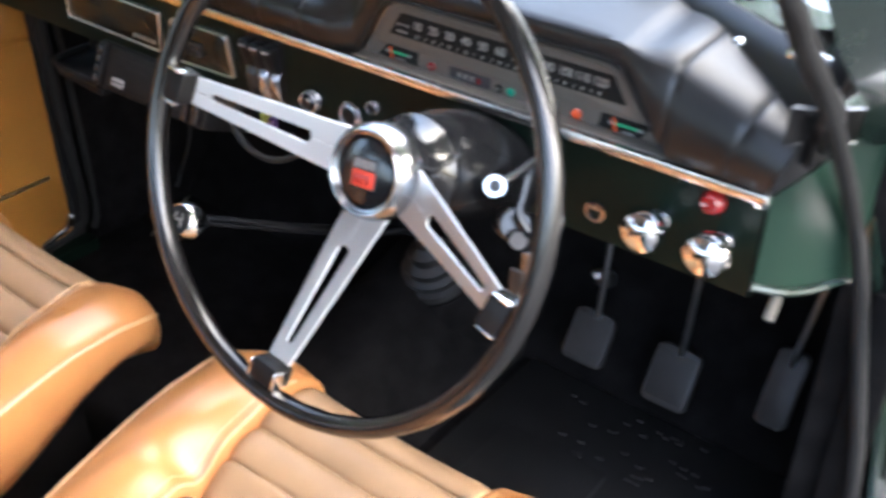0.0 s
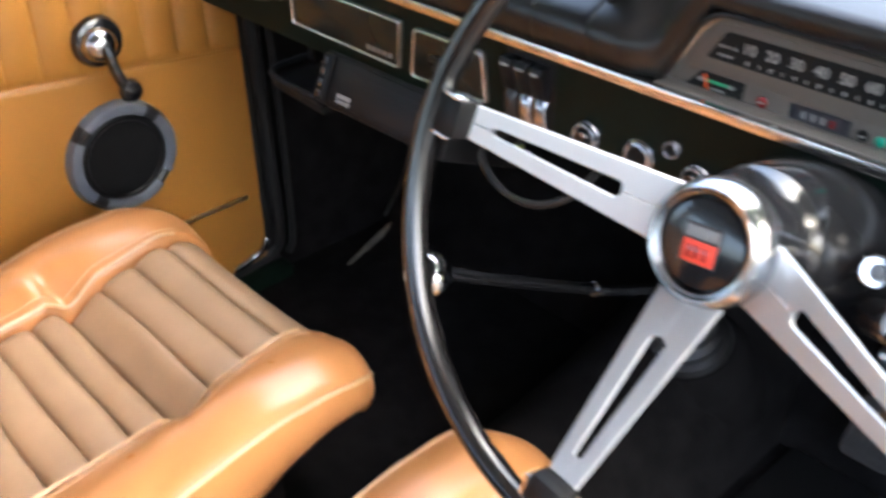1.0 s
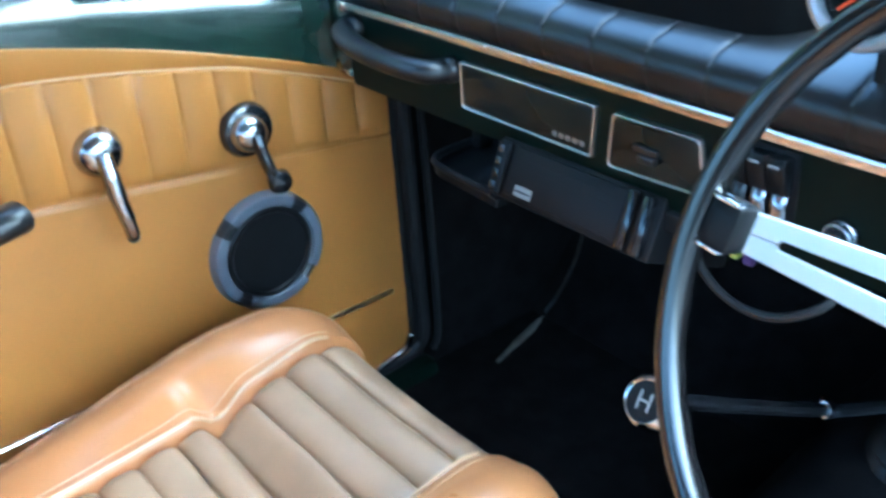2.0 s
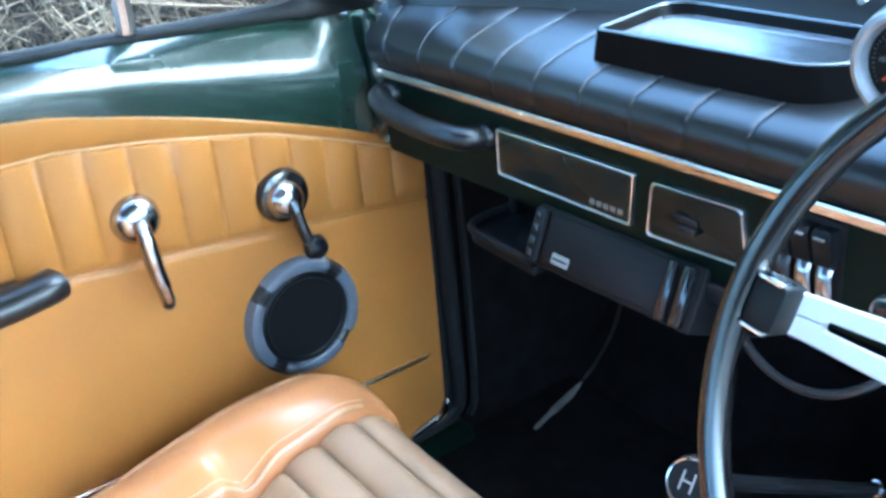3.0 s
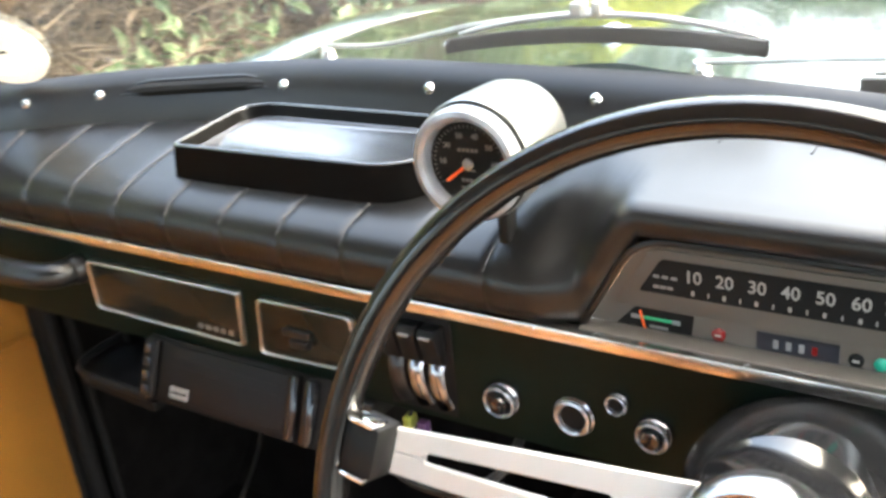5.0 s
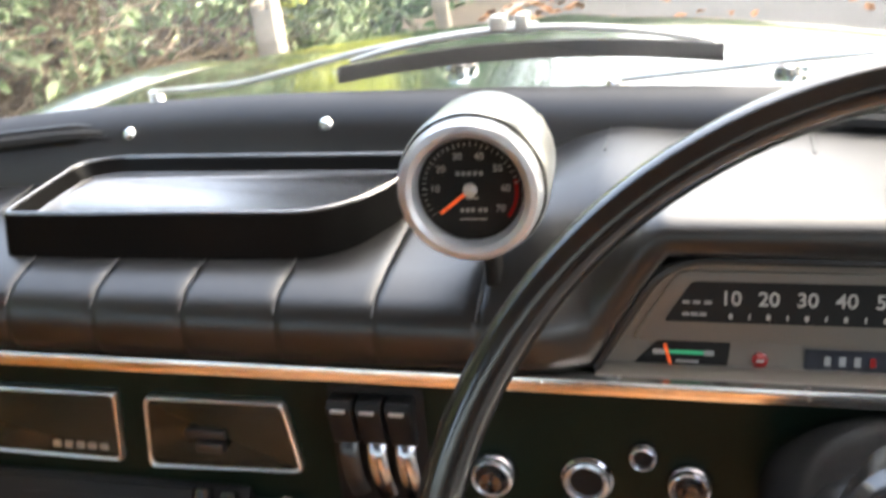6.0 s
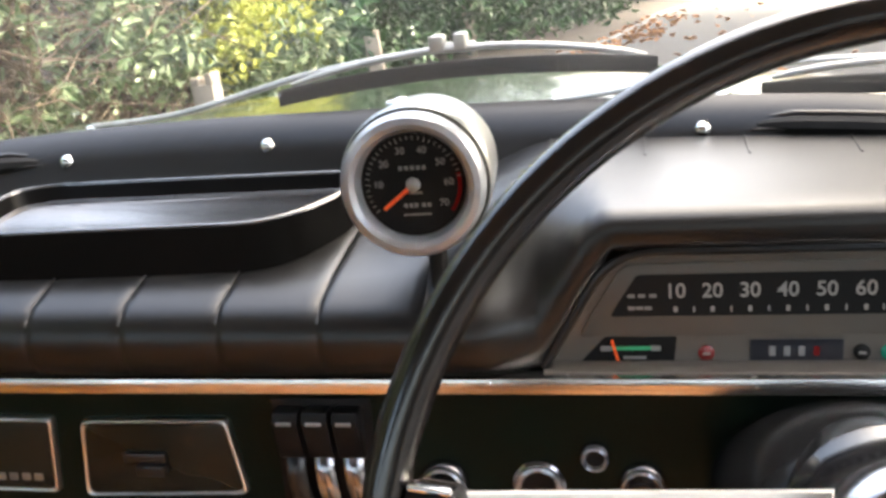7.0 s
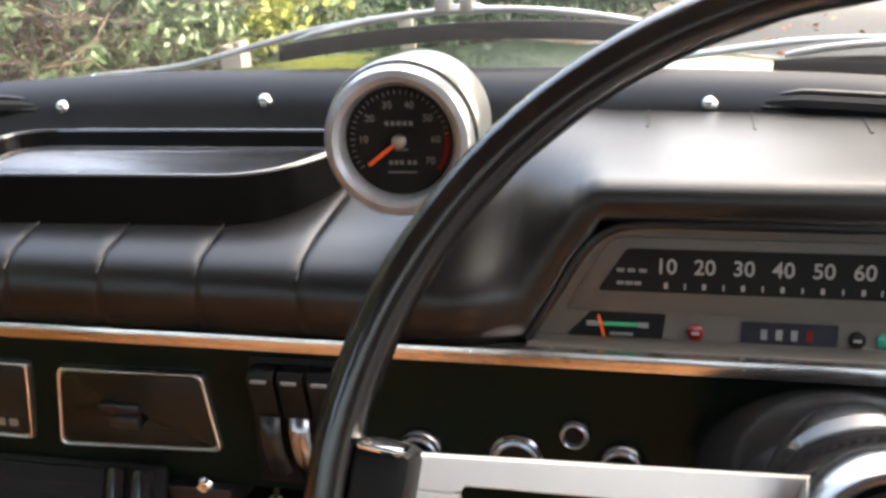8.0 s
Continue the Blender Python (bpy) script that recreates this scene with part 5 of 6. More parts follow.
# ---- pedals ----
def pedal(name, label, cx, cy, cz, w, h, lean, top_pt, ribs):
    pm = Matrix.Translation((cx, cy, cz)) @ Euler((radians(90 - lean), 0, 0)).to_matrix().to_4x4()
    p = thing(name, label, "pedal", (cx, cy, cz))
    pad_ob = part("pad", prism(rounded([(-w / 2, -h / 2), (w / 2, -h / 2), (w / 2 * 0.96, h / 2), (-w / 2 * 0.96, h / 2)], 0.012), 0.014, 0.003, pm), PEDAL, p, "worn grey rubber pad")
    for k in range(ribs):
        x = -w / 2 + w * (k + 1) / (ribs + 1)
        part("rib", box((x - w * 0.025, -h * 0.40, 0.0135), (x + w * 0.025, h * 0.42, 0.0185), 0.001, 1, pm), PEDAL, pad_ob)
    part("arm", tube(curve([(cx, cy + 0.012, cz + h * 0.2), (cx + (top_pt[0] - cx) * 0.3, cy - 0.005, cz + h * 0.2 + (top_pt[2] - cz) * 0.25), top_pt]), 0.0048, 10), STEEL, p, "thin steel arm")
    return p


pedal("clutch_pedal", "ribbed rubber clutch pedal on a steel arm", 0.311, 0.350, 0.412, 0.070, 0.084, 32, (0.356, 0.30, 0.80), 8)
pedal("brake_pedal", "ribbed rubber brake pedal on a steel arm", 0.455, 0.350, 0.408, 0.072, 0.092, 30, (0.497, 0.29, 0.80), 8)
pedal("accelerator_pedal", "long narrow black accelerator pedal", 0.603, 0.400, 0.432, 0.046, 0.120, 28, (0.64, 0.42, 0.76), 0)
solo("floor_switch", lathe([(0.016, 0), (0.016, 0.02), (0.011, 0.03), (0.009, 0.05), (0, 0.052)], 18, Matrix.Translation((0.263, 0.478, 0.432)) @ pose(0, 0, 0, 49, 0, 0)), STEEL,
     "small chrome dip switch on the toe board", "switch", (0.263, 0.478, 0.432))
solo("bonnet_release", tube(curve([(0.66, 0.05, 0.85), (0.665, 0.03, 0.835), (0.665, 0.02, 0.815)]), 0.0048, 10, flat=0.6), STRAP, "small pale release lever under the dash end", "lever", (0.66, 0.03, 0.83))
mat_ob = thing("rubber_mat", "black rubber floor mat with a moulded heel pad", "mat", (0.40, 0.12, 0.30))
part("sheet", box((0.20, -0.10, 0.30), (0.66, 0.36, 0.308), 0.003), RUBBER, mat_ob)
part("heel_pad", prism(rounded([(0.26, 0.02), (0.44, 0.02), (0.44, 0.20), (0.26, 0.20)], 0.015), 0.006, 0.002, Matrix.Translation((0, 0, 0.308))), RUBBER, mat_ob)
rnd = random.Random(3)
for _ in range(36):
    x, y = 0.30 + 0.26 * rnd.random(), 0.20 + 0.14 * rnd.random()
    part("moulded_stud", box((x, y, 0.308), (x + 0.010, y + 0.007, 0.312), 0.001, 1), RUBBER, mat_ob)

# ---- passenger door ----
door = thing("car_door", "closed passenger door with tan vinyl panel and green top rail", "car door", (-0.70, -0.33, 0.33))
PX = -0.685


def panel_top(y):
    u = y + 0.42
    return 0.992 - (0.215 * u + 0.22 * u * u if u > 0 else 0.10 * u)


def seam_line(y):
    """Height of the stitched seam above the pleats."""
    return panel_top(y) - 0.022 - 0.095 * max(0.0, -0.15 - y)


def stitch_line(y):
    """Height of the stitched seam below the pleats."""
    return 0.745 - 0.112 * y


def card(y, k):
    z1, zs, zl = panel_top(y), seam_line(y), stitch_line(y)
    zz = [0.335, 0.40, 0.470, 0.485, 0.60, zl - 0.012, zl - 0.005, zl, zl + 0.005, zl + 0.018, 0.5 * (zl + zs), zs - 0.004, zs, zs + 0.004, z1 - 0.008, z1][k]
    x = PX
    if k in (7, 12):
        x -= 0.004
    if 8 < k < 12:
        ph = ((y + 0.805) % 0.052) / 0.052
        x += 0.0062 * (1 - abs(2 * ph - 1) ** 5) - 0.0012
    if k == 15:
        x -= 0.010
    return (x + 0.0012 * noise.noise((y * 7, zz * 6, 0)), y, zz)


ys = sorted(set([round(v, 4) for v in steps(-0.80, 0.080, 60)] + [round(-0.805 + 0.052 * k + d, 4) for k in range(1, 17) for d in (-0.003, 0.0, 0.003)]))
part("door_card", grid(card, ys, range(16), thick=(-0.012, 0, 0)), TAN_DOOR, door, "tan vinyl panel with stitched vertical pleats", angle=0.9)
for dz in (-0.003, 0.004):
    part("stitch_line", tube([(PX - 0.0010, y, stitch_line(y) + dz) for y in ys], 0.0014, 5), TAN_DOOR, door)
part("upper_stitch_line", tube([(PX - 0.001, y, seam_line(y)) for y in ys], 0.0013, 5), PIPING, door)
part("sill_strip", tube(curve([(-0.672, -0.74, 0.505), (-0.672, -0.56, 0.508), (-0.672, -0.44, 0.512)]), 0.004, 8, flat=0.6), BRIGHT, door, "bright sill strip beside the seat")
part("lower_strip", box((PX - 0.003, -0.80, 0.4725), (PX + 0.003, 0.056, 0.4790), 0.0015), STEEL, door, "thin metal strip along the panel")


def rail_row(y, k):
    """The painted rail: an upright face, a crease, and a face that leans out to the window."""
    zb, zt = panel_top(y) - 0.012, min(1.044, 1.021 - 0.07 * y)
    zc = min(0.951 - 0.21 * y, 0.5 * (zb + zt) + 0.012)
    return (PX - (0.003, 0.002, 0.0022, 0.0045, 0.0115, 0.0225, 0.034, 0.046)[k], y,
            (zb, zb + 0.3 * (zc - zb), zc - 0.018, zc - 0.004, zc + 0.012, 0.5 * (zc + zt) + 0.003, zt - 0.004, zt + 0.003)[k])


part("top_rail", grid(rail_row, steps(-0.80, 0.004, 50), range(8), thick=(-0.02, 0, -0.004)), PAINT, door, "glossy dark green painted top rail")
part("rail_front", box((PX - 0.045, 0.012, 0.84), (PX - 0.006, 0.060, 1.015), 0.006, 3), PAINT, door)
# black trim round the window, its front corner rounded
wedge = curve([(-0.655, -0.30, 1.40), (-0.695, -0.165, 1.26), (-0.725, -0.080, 1.134), (-0.726, -0.059, 1.099), (-0.727, -0.052, 1.073), (-0.727, -0.061, 1.057), (-0.728, -0.086, 1.048), (-0.730, -0.139, 1.046), (-0.731, -0.195, 1.047), (-0.733, -0.45, 1.053), (-0.735, -0.80, 1.056)], 5)
inner = curve([(-0.612, -0.262, 1.40), (-0.640, -0.155, 1.26), (-0.665, -0.053, 1.133), (-0.665, -0.033, 1.103), (-0.666, -0.009, 1.068), (-0.668, 0.016, 1.034), (-0.706, 0.004, 1.021), (-0.718, -0.094, 1.026), (-0.721, -0.200, 1.034), (-0.724, -0.45, 1.041), (-0.728, -0.80, 1.041)], 5)
wf = part("window_frame", grid(lambda i, s: wedge[i].lerp(inner[i], s) + Vector((0.006, 0.0, 0.002)) * math.sin(math.pi * s), range(len(wedge)), steps(0, 1, 6), thick=(-0.012, 0.004, 0)), SEAL, door, "black window trim with a rounded front corner")
part("edge_strip", tube([v + Vector((0.001, 0, 0)) for v in wedge], 0.0028, 8), PEDAL, wf, "thin grey edge of the glass")
part("vent_post", tube([(-0.728, -0.292, 1.05), (-0.69, -0.300, 1.24), (-0.652, -0.31, 1.40)], 0.011, 8), STEEL, door, "quarter-light post")
g = part("glass", grid(lambda y, s: (-0.735 + 0.08 * s, y - 0.10 * s * (1 if y > -0.2 else 0), 1.06 + 0.35 * s), steps(-0.80, -0.09, 8), steps(0, 1, 4)), GLASS, door)
g.visible_shadow = False


def off_door(y, z, d=0.0):
    """A frame on the panel: x forward along the car (seen as right), y up, z into the car."""
    return Matrix(((0, 0, 1, PX + d), (1, 0, 0, y), (0, 1, 0, z), (0, 0, 0, 1)))


hd = part("door_handle", lathe([(0.031, 0), (0.031, 0.004), (0.029, 0.014), (0.023, 0.024), (0.013, 0.029), (0, 0.030)], 30, off_door(-0.346, 0.842)), HUB_RING, door, "chrome door handle")
part("lever", tube(curve([(-0.654, -0.349, 0.846), (-0.645, -0.349, 0.824), (-0.640, -0.347, 0.792), (-0.638, -0.343, 0.763), (-0.644, -0.339, 0.738)]), [0.0115] * 6 + [0.0125] * 6 + [0.0115] * 6 + [0.0100] * 6 + [0.007], 12, flat=0.9), HUB_RING, hd, "worn pale lever")
part("lever_tip", lathe([(0.0075, -0.004), (0.0080, 0.002), (0.0055, 0.006), (0.0, 0.007)], 14, Matrix.Translation((-0.644, -0.339, 0.738)) @ Vector((-0.15, 0.12, -1.0)).to_track_quat("Z", "Y").to_matrix().to_4x4()), RUBBER, hd, "dark worn tip")
wd = part("window_winder", lathe([(0.038, 0), (0.038, 0.006), (0.034, 0.014), (0.024, 0.019)], 30, off_door(-0.150, 0.812)), GLOSS, door, "window winder with black base")
part("winder_cap", lathe([(0.026, 0.014), (0.0255, 0.022), (0.021, 0.033), (0.011, 0.040), (0, 0.041)], 30, off_door(-0.154, 0.812)), HUB_RING, wd, "domed chrome cap")
part("winder_arm", tube(curve([(-0.650, -0.153, 0.812), (-0.643, -0.151, 0.793), (-0.638, -0.147, 0.770), (-0.640, -0.138, 0.750)]), [0.013] * 6 + [0.0115] * 12 + [0.0095], 10, flat=0.7), GLOSS, wd)
part("winder_knob", lathe([(0.006, 0), (0.014, 0.006), (0.0175, 0.016), (0.014, 0.025), (0, 0.028)], 22, off_door(-0.1355, 0.747, 0.034)), GLOSS, wd, "black winder knob")
SM = off_door(-0.147, 0.630)
sp = part("speaker", lathe([(0.0875, 0), (0.0868, 0.007), (0.082, 0.0125), (0.074, 0.0135), (0.066, 0.009)], 56, SM), PLASTIC, door, "round black door speaker")
part("cone", lathe([(0.0675, 0.012), (0.064, 0.0150), (0.060, 0.0145), (0.055, 0.009), (0.050, 0.0035), (0.044, 0.0020), (0.020, 0.0030), (0.0, 0.0035)], 44, SM), LEVER, sp, "dished black cone")
for k in range(4):
    a0 = radians(90 * k + 55)
    part("ring_segment", grid(lambda a, q: Vector(SM @ Vector((q[0] * math.cos(a), q[0] * math.sin(a), q[1]))), steps(a0, a0 + radians(74), 18), [(0.0885, 0.0), (0.087, 0.009), (0.083, 0.0155), (0.076, 0.0175), (0.069, 0.0155), (0.067, 0.012)]), RING_GREY, sp, "glossy grey ring segment")
part("highlight_logo", box((0.018, -0.040, 0.0105), (0.040, -0.0375, 0.0115), 0.0004, m=SM @ pose(0, 0, 0, 0, 0, 8)), SILVER, sp)
part("armrest", tube(curve([(-0.640, -0.462, 0.812), (-0.632, -0.482, 0.812), (-0.632, -0.55, 0.806), (-0.632, -0.72, 0.802), (-0.65, -0.74, 0.802)]), 0.024, 14, flat=0.8), VINYL, door, "black padded armrest")
part("armrest_foot", box((PX, -0.70, 0.792), (-0.645, -0.49, 0.814), 0.005), VINYL, door)
part("outer_skin", box((-0.80, -0.80, 0.30), (-0.785, 0.06, 1.02), 0.005), PAINT, door)

# ---- door seals and posts ----
seal_l = thing("door_seal", "black rubber door seal running down to the sill", "door seal", (-0.68, 0.09, 0.34), kind="structure")
part("tube", tube(curve([(-0.672, 0.060, 0.90), (-0.672, 0.092, 0.84), (-0.674, 0.098, 0.70), (-0.680, 0.104, 0.50), (-0.684, 0.108, 0.385), (-0.690, 0.094, 0.350), (-0.694, 0.04, 0.335), (-0.694, -0.2, 0.33), (-0.694, -0.8, 0.33)]), 0.0125, 10), SEAL, seal_l)
part("inner_bead", tube(curve([(-0.664, 0.118, 0.85), (-0.664, 0.124, 0.70), (-0.668, 0.128, 0.40), (-0.676, 0.12, 0.34)]), 0.006, 8), SEAL, seal_l)
# added metal tube: stands for the sky highlight along the seal's corner
part("seal_highlight", tube(curve([(-0.672, 0.075, 0.392), (-0.676, 0.066, 0.366), (-0.679, 0.042, 0.356), (-0.684, 0.010, 0.344)]), [0.0025] + [0.0055] * 17 + [0.003], 8), DULL_CHROME, seal_l, "bright tube for the highlight on the seal's lower corner")
seal_r = thing("door_seal", "grey-black rubber seal round the open driver's doorway", "door seal", (0.74, 0.05, 0.34), kind="structure")
part("tube", tube(curve([(0.68, -0.42, 1.365), (0.695, -0.31, 1.285), (0.703, -0.22, 1.208), (0.7025, -0.17, 1.163), (0.702, -0.10, 1.105), (0.704, -0.04, 1.042), (0.708, 0.05, 0.939), (0.720, 0.073, 0.88), (0.739, 0.08, 0.79), (0.768, 0.08, 0.65), (0.775, 0.08, 0.56), (0.765, 0.07, 0.45), (0.745, 0.02, 0.37), (0.735, -0.2, 0.35), (0.735, -0.8, 0.35)]), 0.0080, 10), SEAL, seal_r)
post = thing("door_post", "door post darkened to black, with chrome hinge", "door post", (0.76, 0.12, 0.34), kind="structure")
# jamb coloured black in place of the shade on its green paint
part("jamb", grid(lambda s, z: (0.705 + 0.09 * s, 0.100 + 0.03 * s, z), steps(0, 1, 6), steps(0.30, 1.06, 10), thick=(0, 0.02, 0)), CARPET, post)
part("hinge", merge(box((0.765, 0.07, 0.975), (0.83, 0.115, 1.015), 0.006), lathe([(0.011, -0.03), (0.011, 0.03)], 14, Matrix.Translation((0.80, 0.066, 0.995)))), STEEL, post, "bright door hinge")
part("check_strap", box((0.78, 0.02, 0.85), (0.84, 0.11, 0.865), 0.004), STEEL, post)
solo("door_post", box((-0.80, 0.084, 0.28), (-0.690, 0.112, 1.04), 0.006), SEAL, "black trimmed door post at the hinges", "door post", kind="structure")
# dark strip added in front of the jamb to keep it in shade
part("kick_return", box((0.738, 0.090, 0.30), (0.775, 0.0985, 0.84), 0.002), CARPET, post, "dark strip added over the jamb's inner edge")
solo("sill_right", box((0.66, -0.82, 0.25), (0.80, 0.12, 0.335), 0.012), PAINT, "dark green painted door sill", "sill", kind="structure")
solo("sill_left", box((-0.80, -0.82, 0.25), (-0.66, 0.12, 0.325), 0.012), PAINT_SHADED, "dark green painted door sill", "sill", kind="structure")

# ---- hedge, shrubs, posts, fallen leaves ----
rng = np.random.default_rng(11)


def leaf_cloud(name, centers, normals_up, size, mat, label, category, aspect=0.5, base=(0, 0, 0)):
    """Many small folded leaves, four triangles each, in one mesh."""
    n = len(centers)
    c = np.asarray(centers)
    d = rng.normal(size=(n, 3)) + np.asarray(normals_up)
    d /= np.linalg.norm(d, axis=1)[:, None]
    a = np.cross(d, rng.normal(size=(n, 3)))
    a /= np.linalg.norm(a, axis=1)[:, None]
    b = np.cross(d, a)
    L = size * (0.6 + 0.8 * rng.random(n))[:, None]
    W = L * aspect
    v = np.empty((n, 6, 3))
    v[:, 0] = c - a * L
    v[:, 1] = c - a * L * 0.15 + b * W + d * W * 0.5
    v[:, 2] = c + a * L * 0.45 + b * W * 0.7 + d * W * 0.4
    v[:, 3] = c + a * L - d * L * 0.2
    v[:, 4] = c + a * L * 0.45 - b * W * 0.7 + d * W * 0.4
    v[:, 5] = c - a * L * 0.15 - b * W + d * W * 0.5
    f = []
    for i in range(n):
        o = 6 * i
        f += [(o, o + 3, o + 2, o + 1), (o, o + 5, o + 4, o + 3)]
    me = bpy.data.meshes.new(name)
    me.from_pydata((v.reshape(-1, 3) - np.asarray(base)).tolist(), [], f)
    me.materials.append(mat)
    ob = new(name, me)
    ob.location = base
    return tagged(ob, label, category, kind="stuff")


def clumps(n, lo, hi, spread, per):
    """Leaf places in uneven clumps inside a box."""
    lo, hi = np.asarray(lo), np.asarray(hi)
    c = lo + (hi - lo) * rng.random((n, 3))
    p = np.repeat(c, per, axis=0) + rng.normal(size=(n * per, 3)) * spread
    p[:, 2] = np.maximum(p[:, 2], 0.02)
    return p


def along_verge(n, y0, y1, high, per):
    """Leaf places in clumps that follow the bend of the verge."""
    y = y0 + (y1 - y0) * rng.random(n)
    c = np.stack([np.array([verge_edge(v) for v in y]) - 0.65 - 1.4 * rng.random(n), y, np.array([ground_z(v) for v in y]) + 0.15 + high * rng.random(n)], 1)
    return np.repeat(c, per, axis=0) + rng.normal(size=(n * per, 3)) * 0.2


def twigs(name, count, x0, x1, y0, y1, zmax, label):
    bm_v, bm_f = [], []
    for _ in range(count):
        x, y = x0 + (x1 - x0) * rng.random(), y0 + (y1 - y0) * rng.random()
        z = zmax * rng.random() ** 1.3
        d = rng.normal(size=3) * np.array([0.5, 0.8, 0.75])
        d /= np.linalg.norm(d)
        L = 0.18 + 0.5 * rng.random()
        p = np.array([x, y, z])
        r = 0.0025 + 0.005 * rng.random() ** 2
        prev = None
        for k in range(4):
            q = p + d * L * k / 3 + rng.normal(size=3) * 0.03 * (k > 0)
            o = len(bm_v)
            rr = r * (1 - 0.22 * k)
            for a in range(3):
                bm_v.append((q[0] + rr * math.cos(2.09 * a), q[1] + rr * math.sin(2.09 * a) * 0.7, max(0.0, q[2] + rr * math.sin(2.09 * a))))
            if prev is not None:
                for a in range(3):
                    bm_f.append((prev + a, prev + (a + 1) % 3, o + (a + 1) % 3, o + a))
            prev = o
    me = bpy.data.meshes.new(name)
    me.from_pydata(bm_v, [], bm_f)
    me.materials.append(TWIG)
    return tagged(new(name, me), label, "branches", kind="stuff")


UP = np.array([0.55, 0, 0.55])
twigs("hedge_branches", 9000, -2.9, -1.98, -2.0, 4.3, 1.6, "tangle of bare brown hedge branches")
pale = np.concatenate([clumps(120, (-2.55, -2.0, 1.12), (-2.0, 4.6, 2.4), 0.10, 90), clumps(26, (-2.25, 1.0, 0.55), (-1.98, 4.4, 1.1), 0.06, 30), clumps(20, (-2.25, 2.2, 0.98), (-1.98, 3.5, 1.35), 0.08, 45), clumps(18, (-2.25, 3.5, 0.72), (-1.98, 4.3, 1.3), 0.08, 45), clumps(60, (-3.0, -2, 1.3), (-2.4, 5, 2.6), 0.15, 60)])
leaf_cloud("variegated_hedge", pale, UP, 0.042, LEAF_PALE, "pale variegated green and cream hedge leaves", "hedge", 0.48)
leaf_cloud("golden_shrub", np.concatenate([clumps(190, (-2.8, 4.5, 0.85), (-2.05, 6.7, 2.3), 0.10, 130), clumps(30, (-2.3, 4.8, 0.70), (-2.0, 6.4, 0.95), 0.08, 50)]), UP, 0.030, LEAF_YELLOW, "bright yellow-green golden shrub", "shrub", 0.55)
leaf_cloud("pale_low_shrub", clumps(40, (-2.4, 4.7, 0.15), (-2.0, 6.8, 0.85), 0.09, 46), UP, 0.045, LEAF_PALE, "low pale-leaved shrub below the golden one", "shrub", 0.5)
leaf_cloud("dark_hedge", np.concatenate([clumps(190, (-3.4, 6.6, 0.1), (-2.15, 12, 2.6), 0.17, 110), clumps(120, (-4.2, 12, 0.1), (-2.25, 20, 2.6), 0.20, 80), clumps(110, (-9, 20, 0.2), (-0.5, 34, 3.6), 0.5, 60), along_verge(330, 10.5, 27.0, 2.4, 80)]), UP, 0.060, LEAF_DARK, "dark green laurel hedge behind the posts", "hedge", 0.5)
# upright dark sheet added for the shade inside the hedge
solo("hedge_core", grid(lambda y, s: (-3.0 - 0.25 * math.sin(y) - 0.25 * s, y, 2.3 * s), steps(-3, 24, 60), steps(0, 1, 6), thick=(-0.1, 0, 0)), VERGE, "dark backing sheet added behind the hedge", "bank", kind="structure")
for k, (x, y, h, tilt) in enumerate(((-1.79, 3.93, 0.68, -3), (-1.79, 7.1, 0.63, -5), (-1.76, 11.3, 0.62, -4), (-1.67, 15.6, 0.66, -2))):
    p = thing("fence_post", "weathered grey square timber post beside the road", "post", m=pose(x, y, ground_z(y), 0, tilt, 8 * k), group="roadside posts")
    part("shaft", box((-0.055, -0.055, -0.05), (0.055, 0.055, h), 0.008), POST, p, local=True)
    part("notched_top", merge(box((-0.055, -0.055, h - 0.004), (-0.010, 0.055, h + 0.035), 0.006), box((0.020, -0.055, h - 0.004), (0.055, 0.055, h + 0.05), 0.006)), POST, p, local=True)
ly = 8.0 + 9 * rng.random(300)
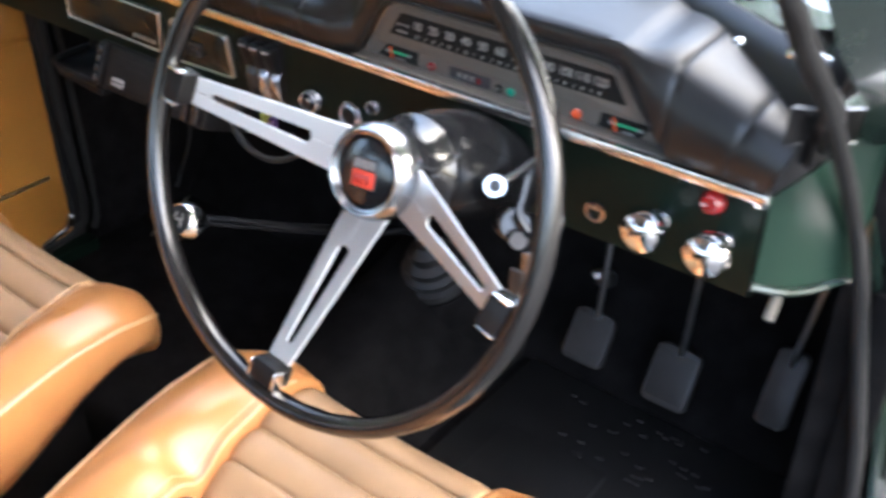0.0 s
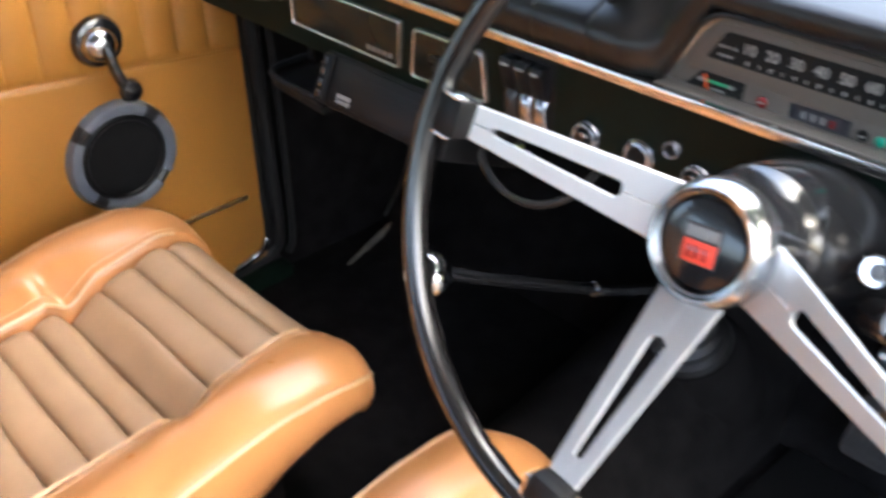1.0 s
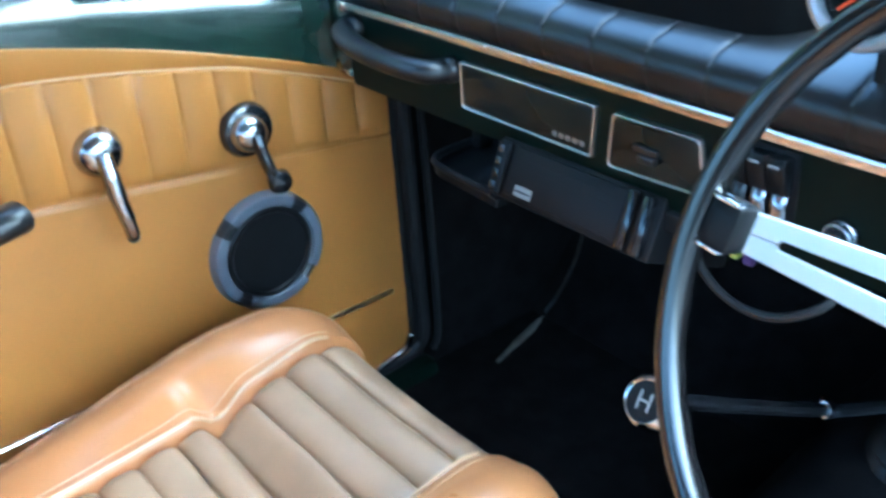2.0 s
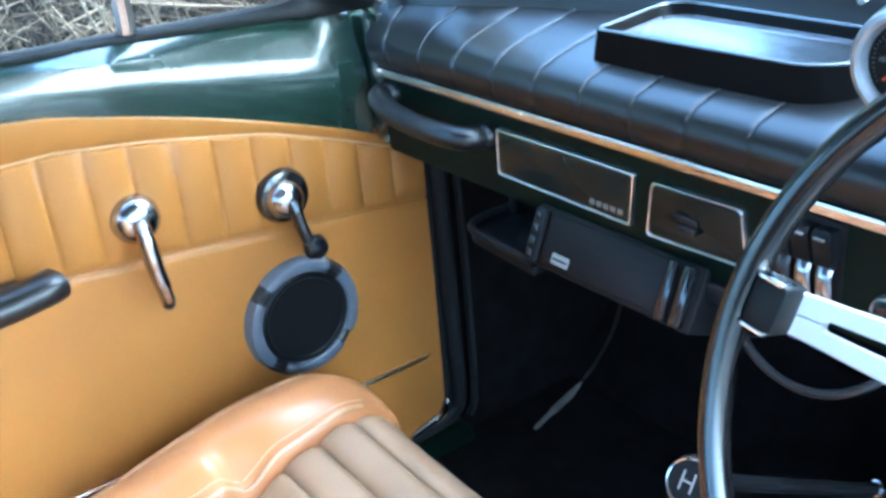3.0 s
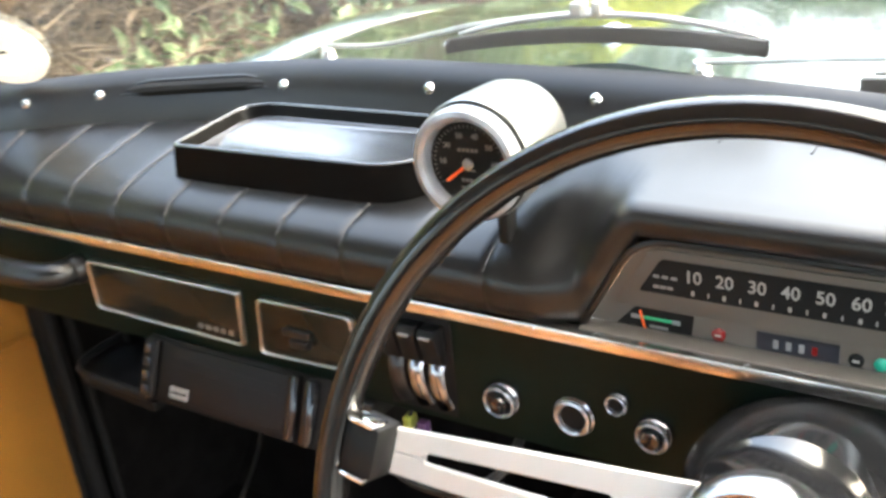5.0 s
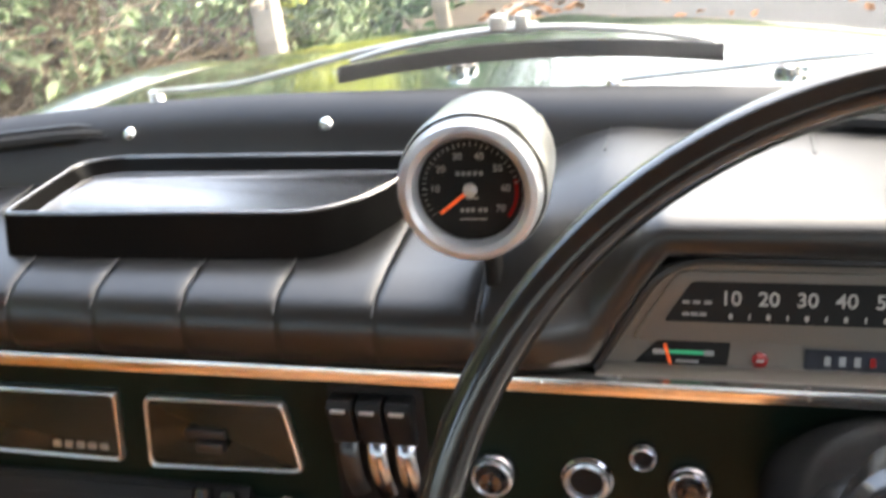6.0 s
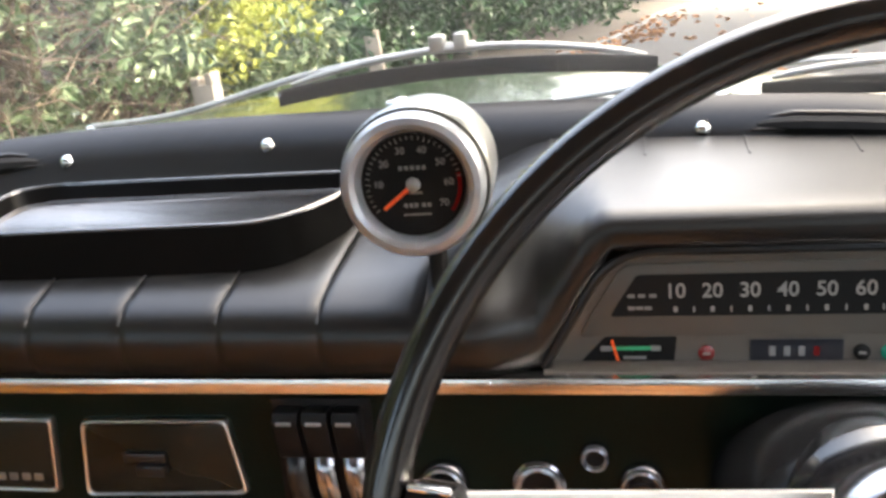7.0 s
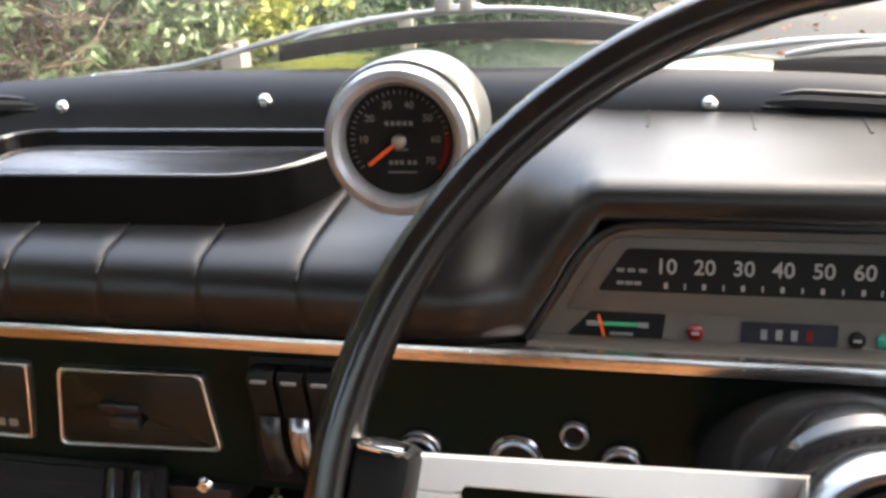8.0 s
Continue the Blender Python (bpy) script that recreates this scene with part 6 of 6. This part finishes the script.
lit = np.concatenate([np.stack([np.array([verge_edge(y) for y in ly]) - 0.12 + 0.75 * rng.random(300) ** 1.6, ly, np.full(300, 0.03)], 1), np.stack([-1.2 + 3.5 * rng.random(90), 7 + 12 * rng.random(90), np.full(90, 0.015)], 1)])
lit[:, 2] += [ground_z(y) for y in lit[:, 1]]
leaf_cloud("fallen_leaves", lit, np.array([0, 0, 3.0]), 0.055, LITTER, "scattered orange-brown fallen leaves at the kerb", "leaves", 0.6)
# broad trees beside the road, mostly unseen: added to shade car and road
for tx, ty, th, big in ((-6.3, 19.0, 8.5, 1.0), (-4.2, 27.0, 9.0, 1.0), (-5.0, 35.0, 9.0, 1.0), (-6.0, -3.0, 7.5, 1.0), (5.7, 3.9, 11.5, 1.25), (6.8, 11.0, 10.0, 1.1), (6.0, 17.6, 11.0, 1.3)):
    tr = thing("tree", "broad leafy tree added beside the road for shade and reflections", "tree", (tx, ty, 0), group="roadside trees")
    part("trunk", tube(curve([(tx, ty, -0.1), (tx + 0.1, ty, th * 0.25), (tx - 0.1, ty + 0.2, th * 0.55), (tx + 0.1, ty, th * 0.9)]), [0.22 - 0.0095 * k for k in range(19)], 10), TWIG, tr)
    for k in range(7):
        a = k * 2.4
        z = th * (0.42 + 0.06 * k)
        part("limb", tube(curve([(tx, ty, z), (tx + 0.9 * math.cos(a), ty + 0.9 * math.sin(a), z + 0.6), (tx + 2.0 * math.cos(a), ty + 2.0 * math.sin(a), z + 1.1)]), [0.07 - 0.005 * j for j in range(13)], 6), TWIG, tr)
    cc = []
    for k in range(70 if big == 1.0 else 300):
        a, r, z = rng.random() * 6.28, 2.7 * big * rng.random() ** 0.5, th * ((0.45 if big == 1.0 else 0.55) + 0.5 * rng.random())
        cc.append(np.array([tx + r * math.cos(a), ty + r * math.sin(a), z]) + rng.normal(size=(80, 3)) * 0.38)
    crown = leaf_cloud("crown", np.concatenate(cc), UP, 0.12, LEAF_DARK, "", "", 0.5, (tx, ty, 0))
    crown.parent = tr
    crown.location = (0, 0, 0)
    for key in ("label", "category", "kind"):
        if key in crown:
            del crown[key]
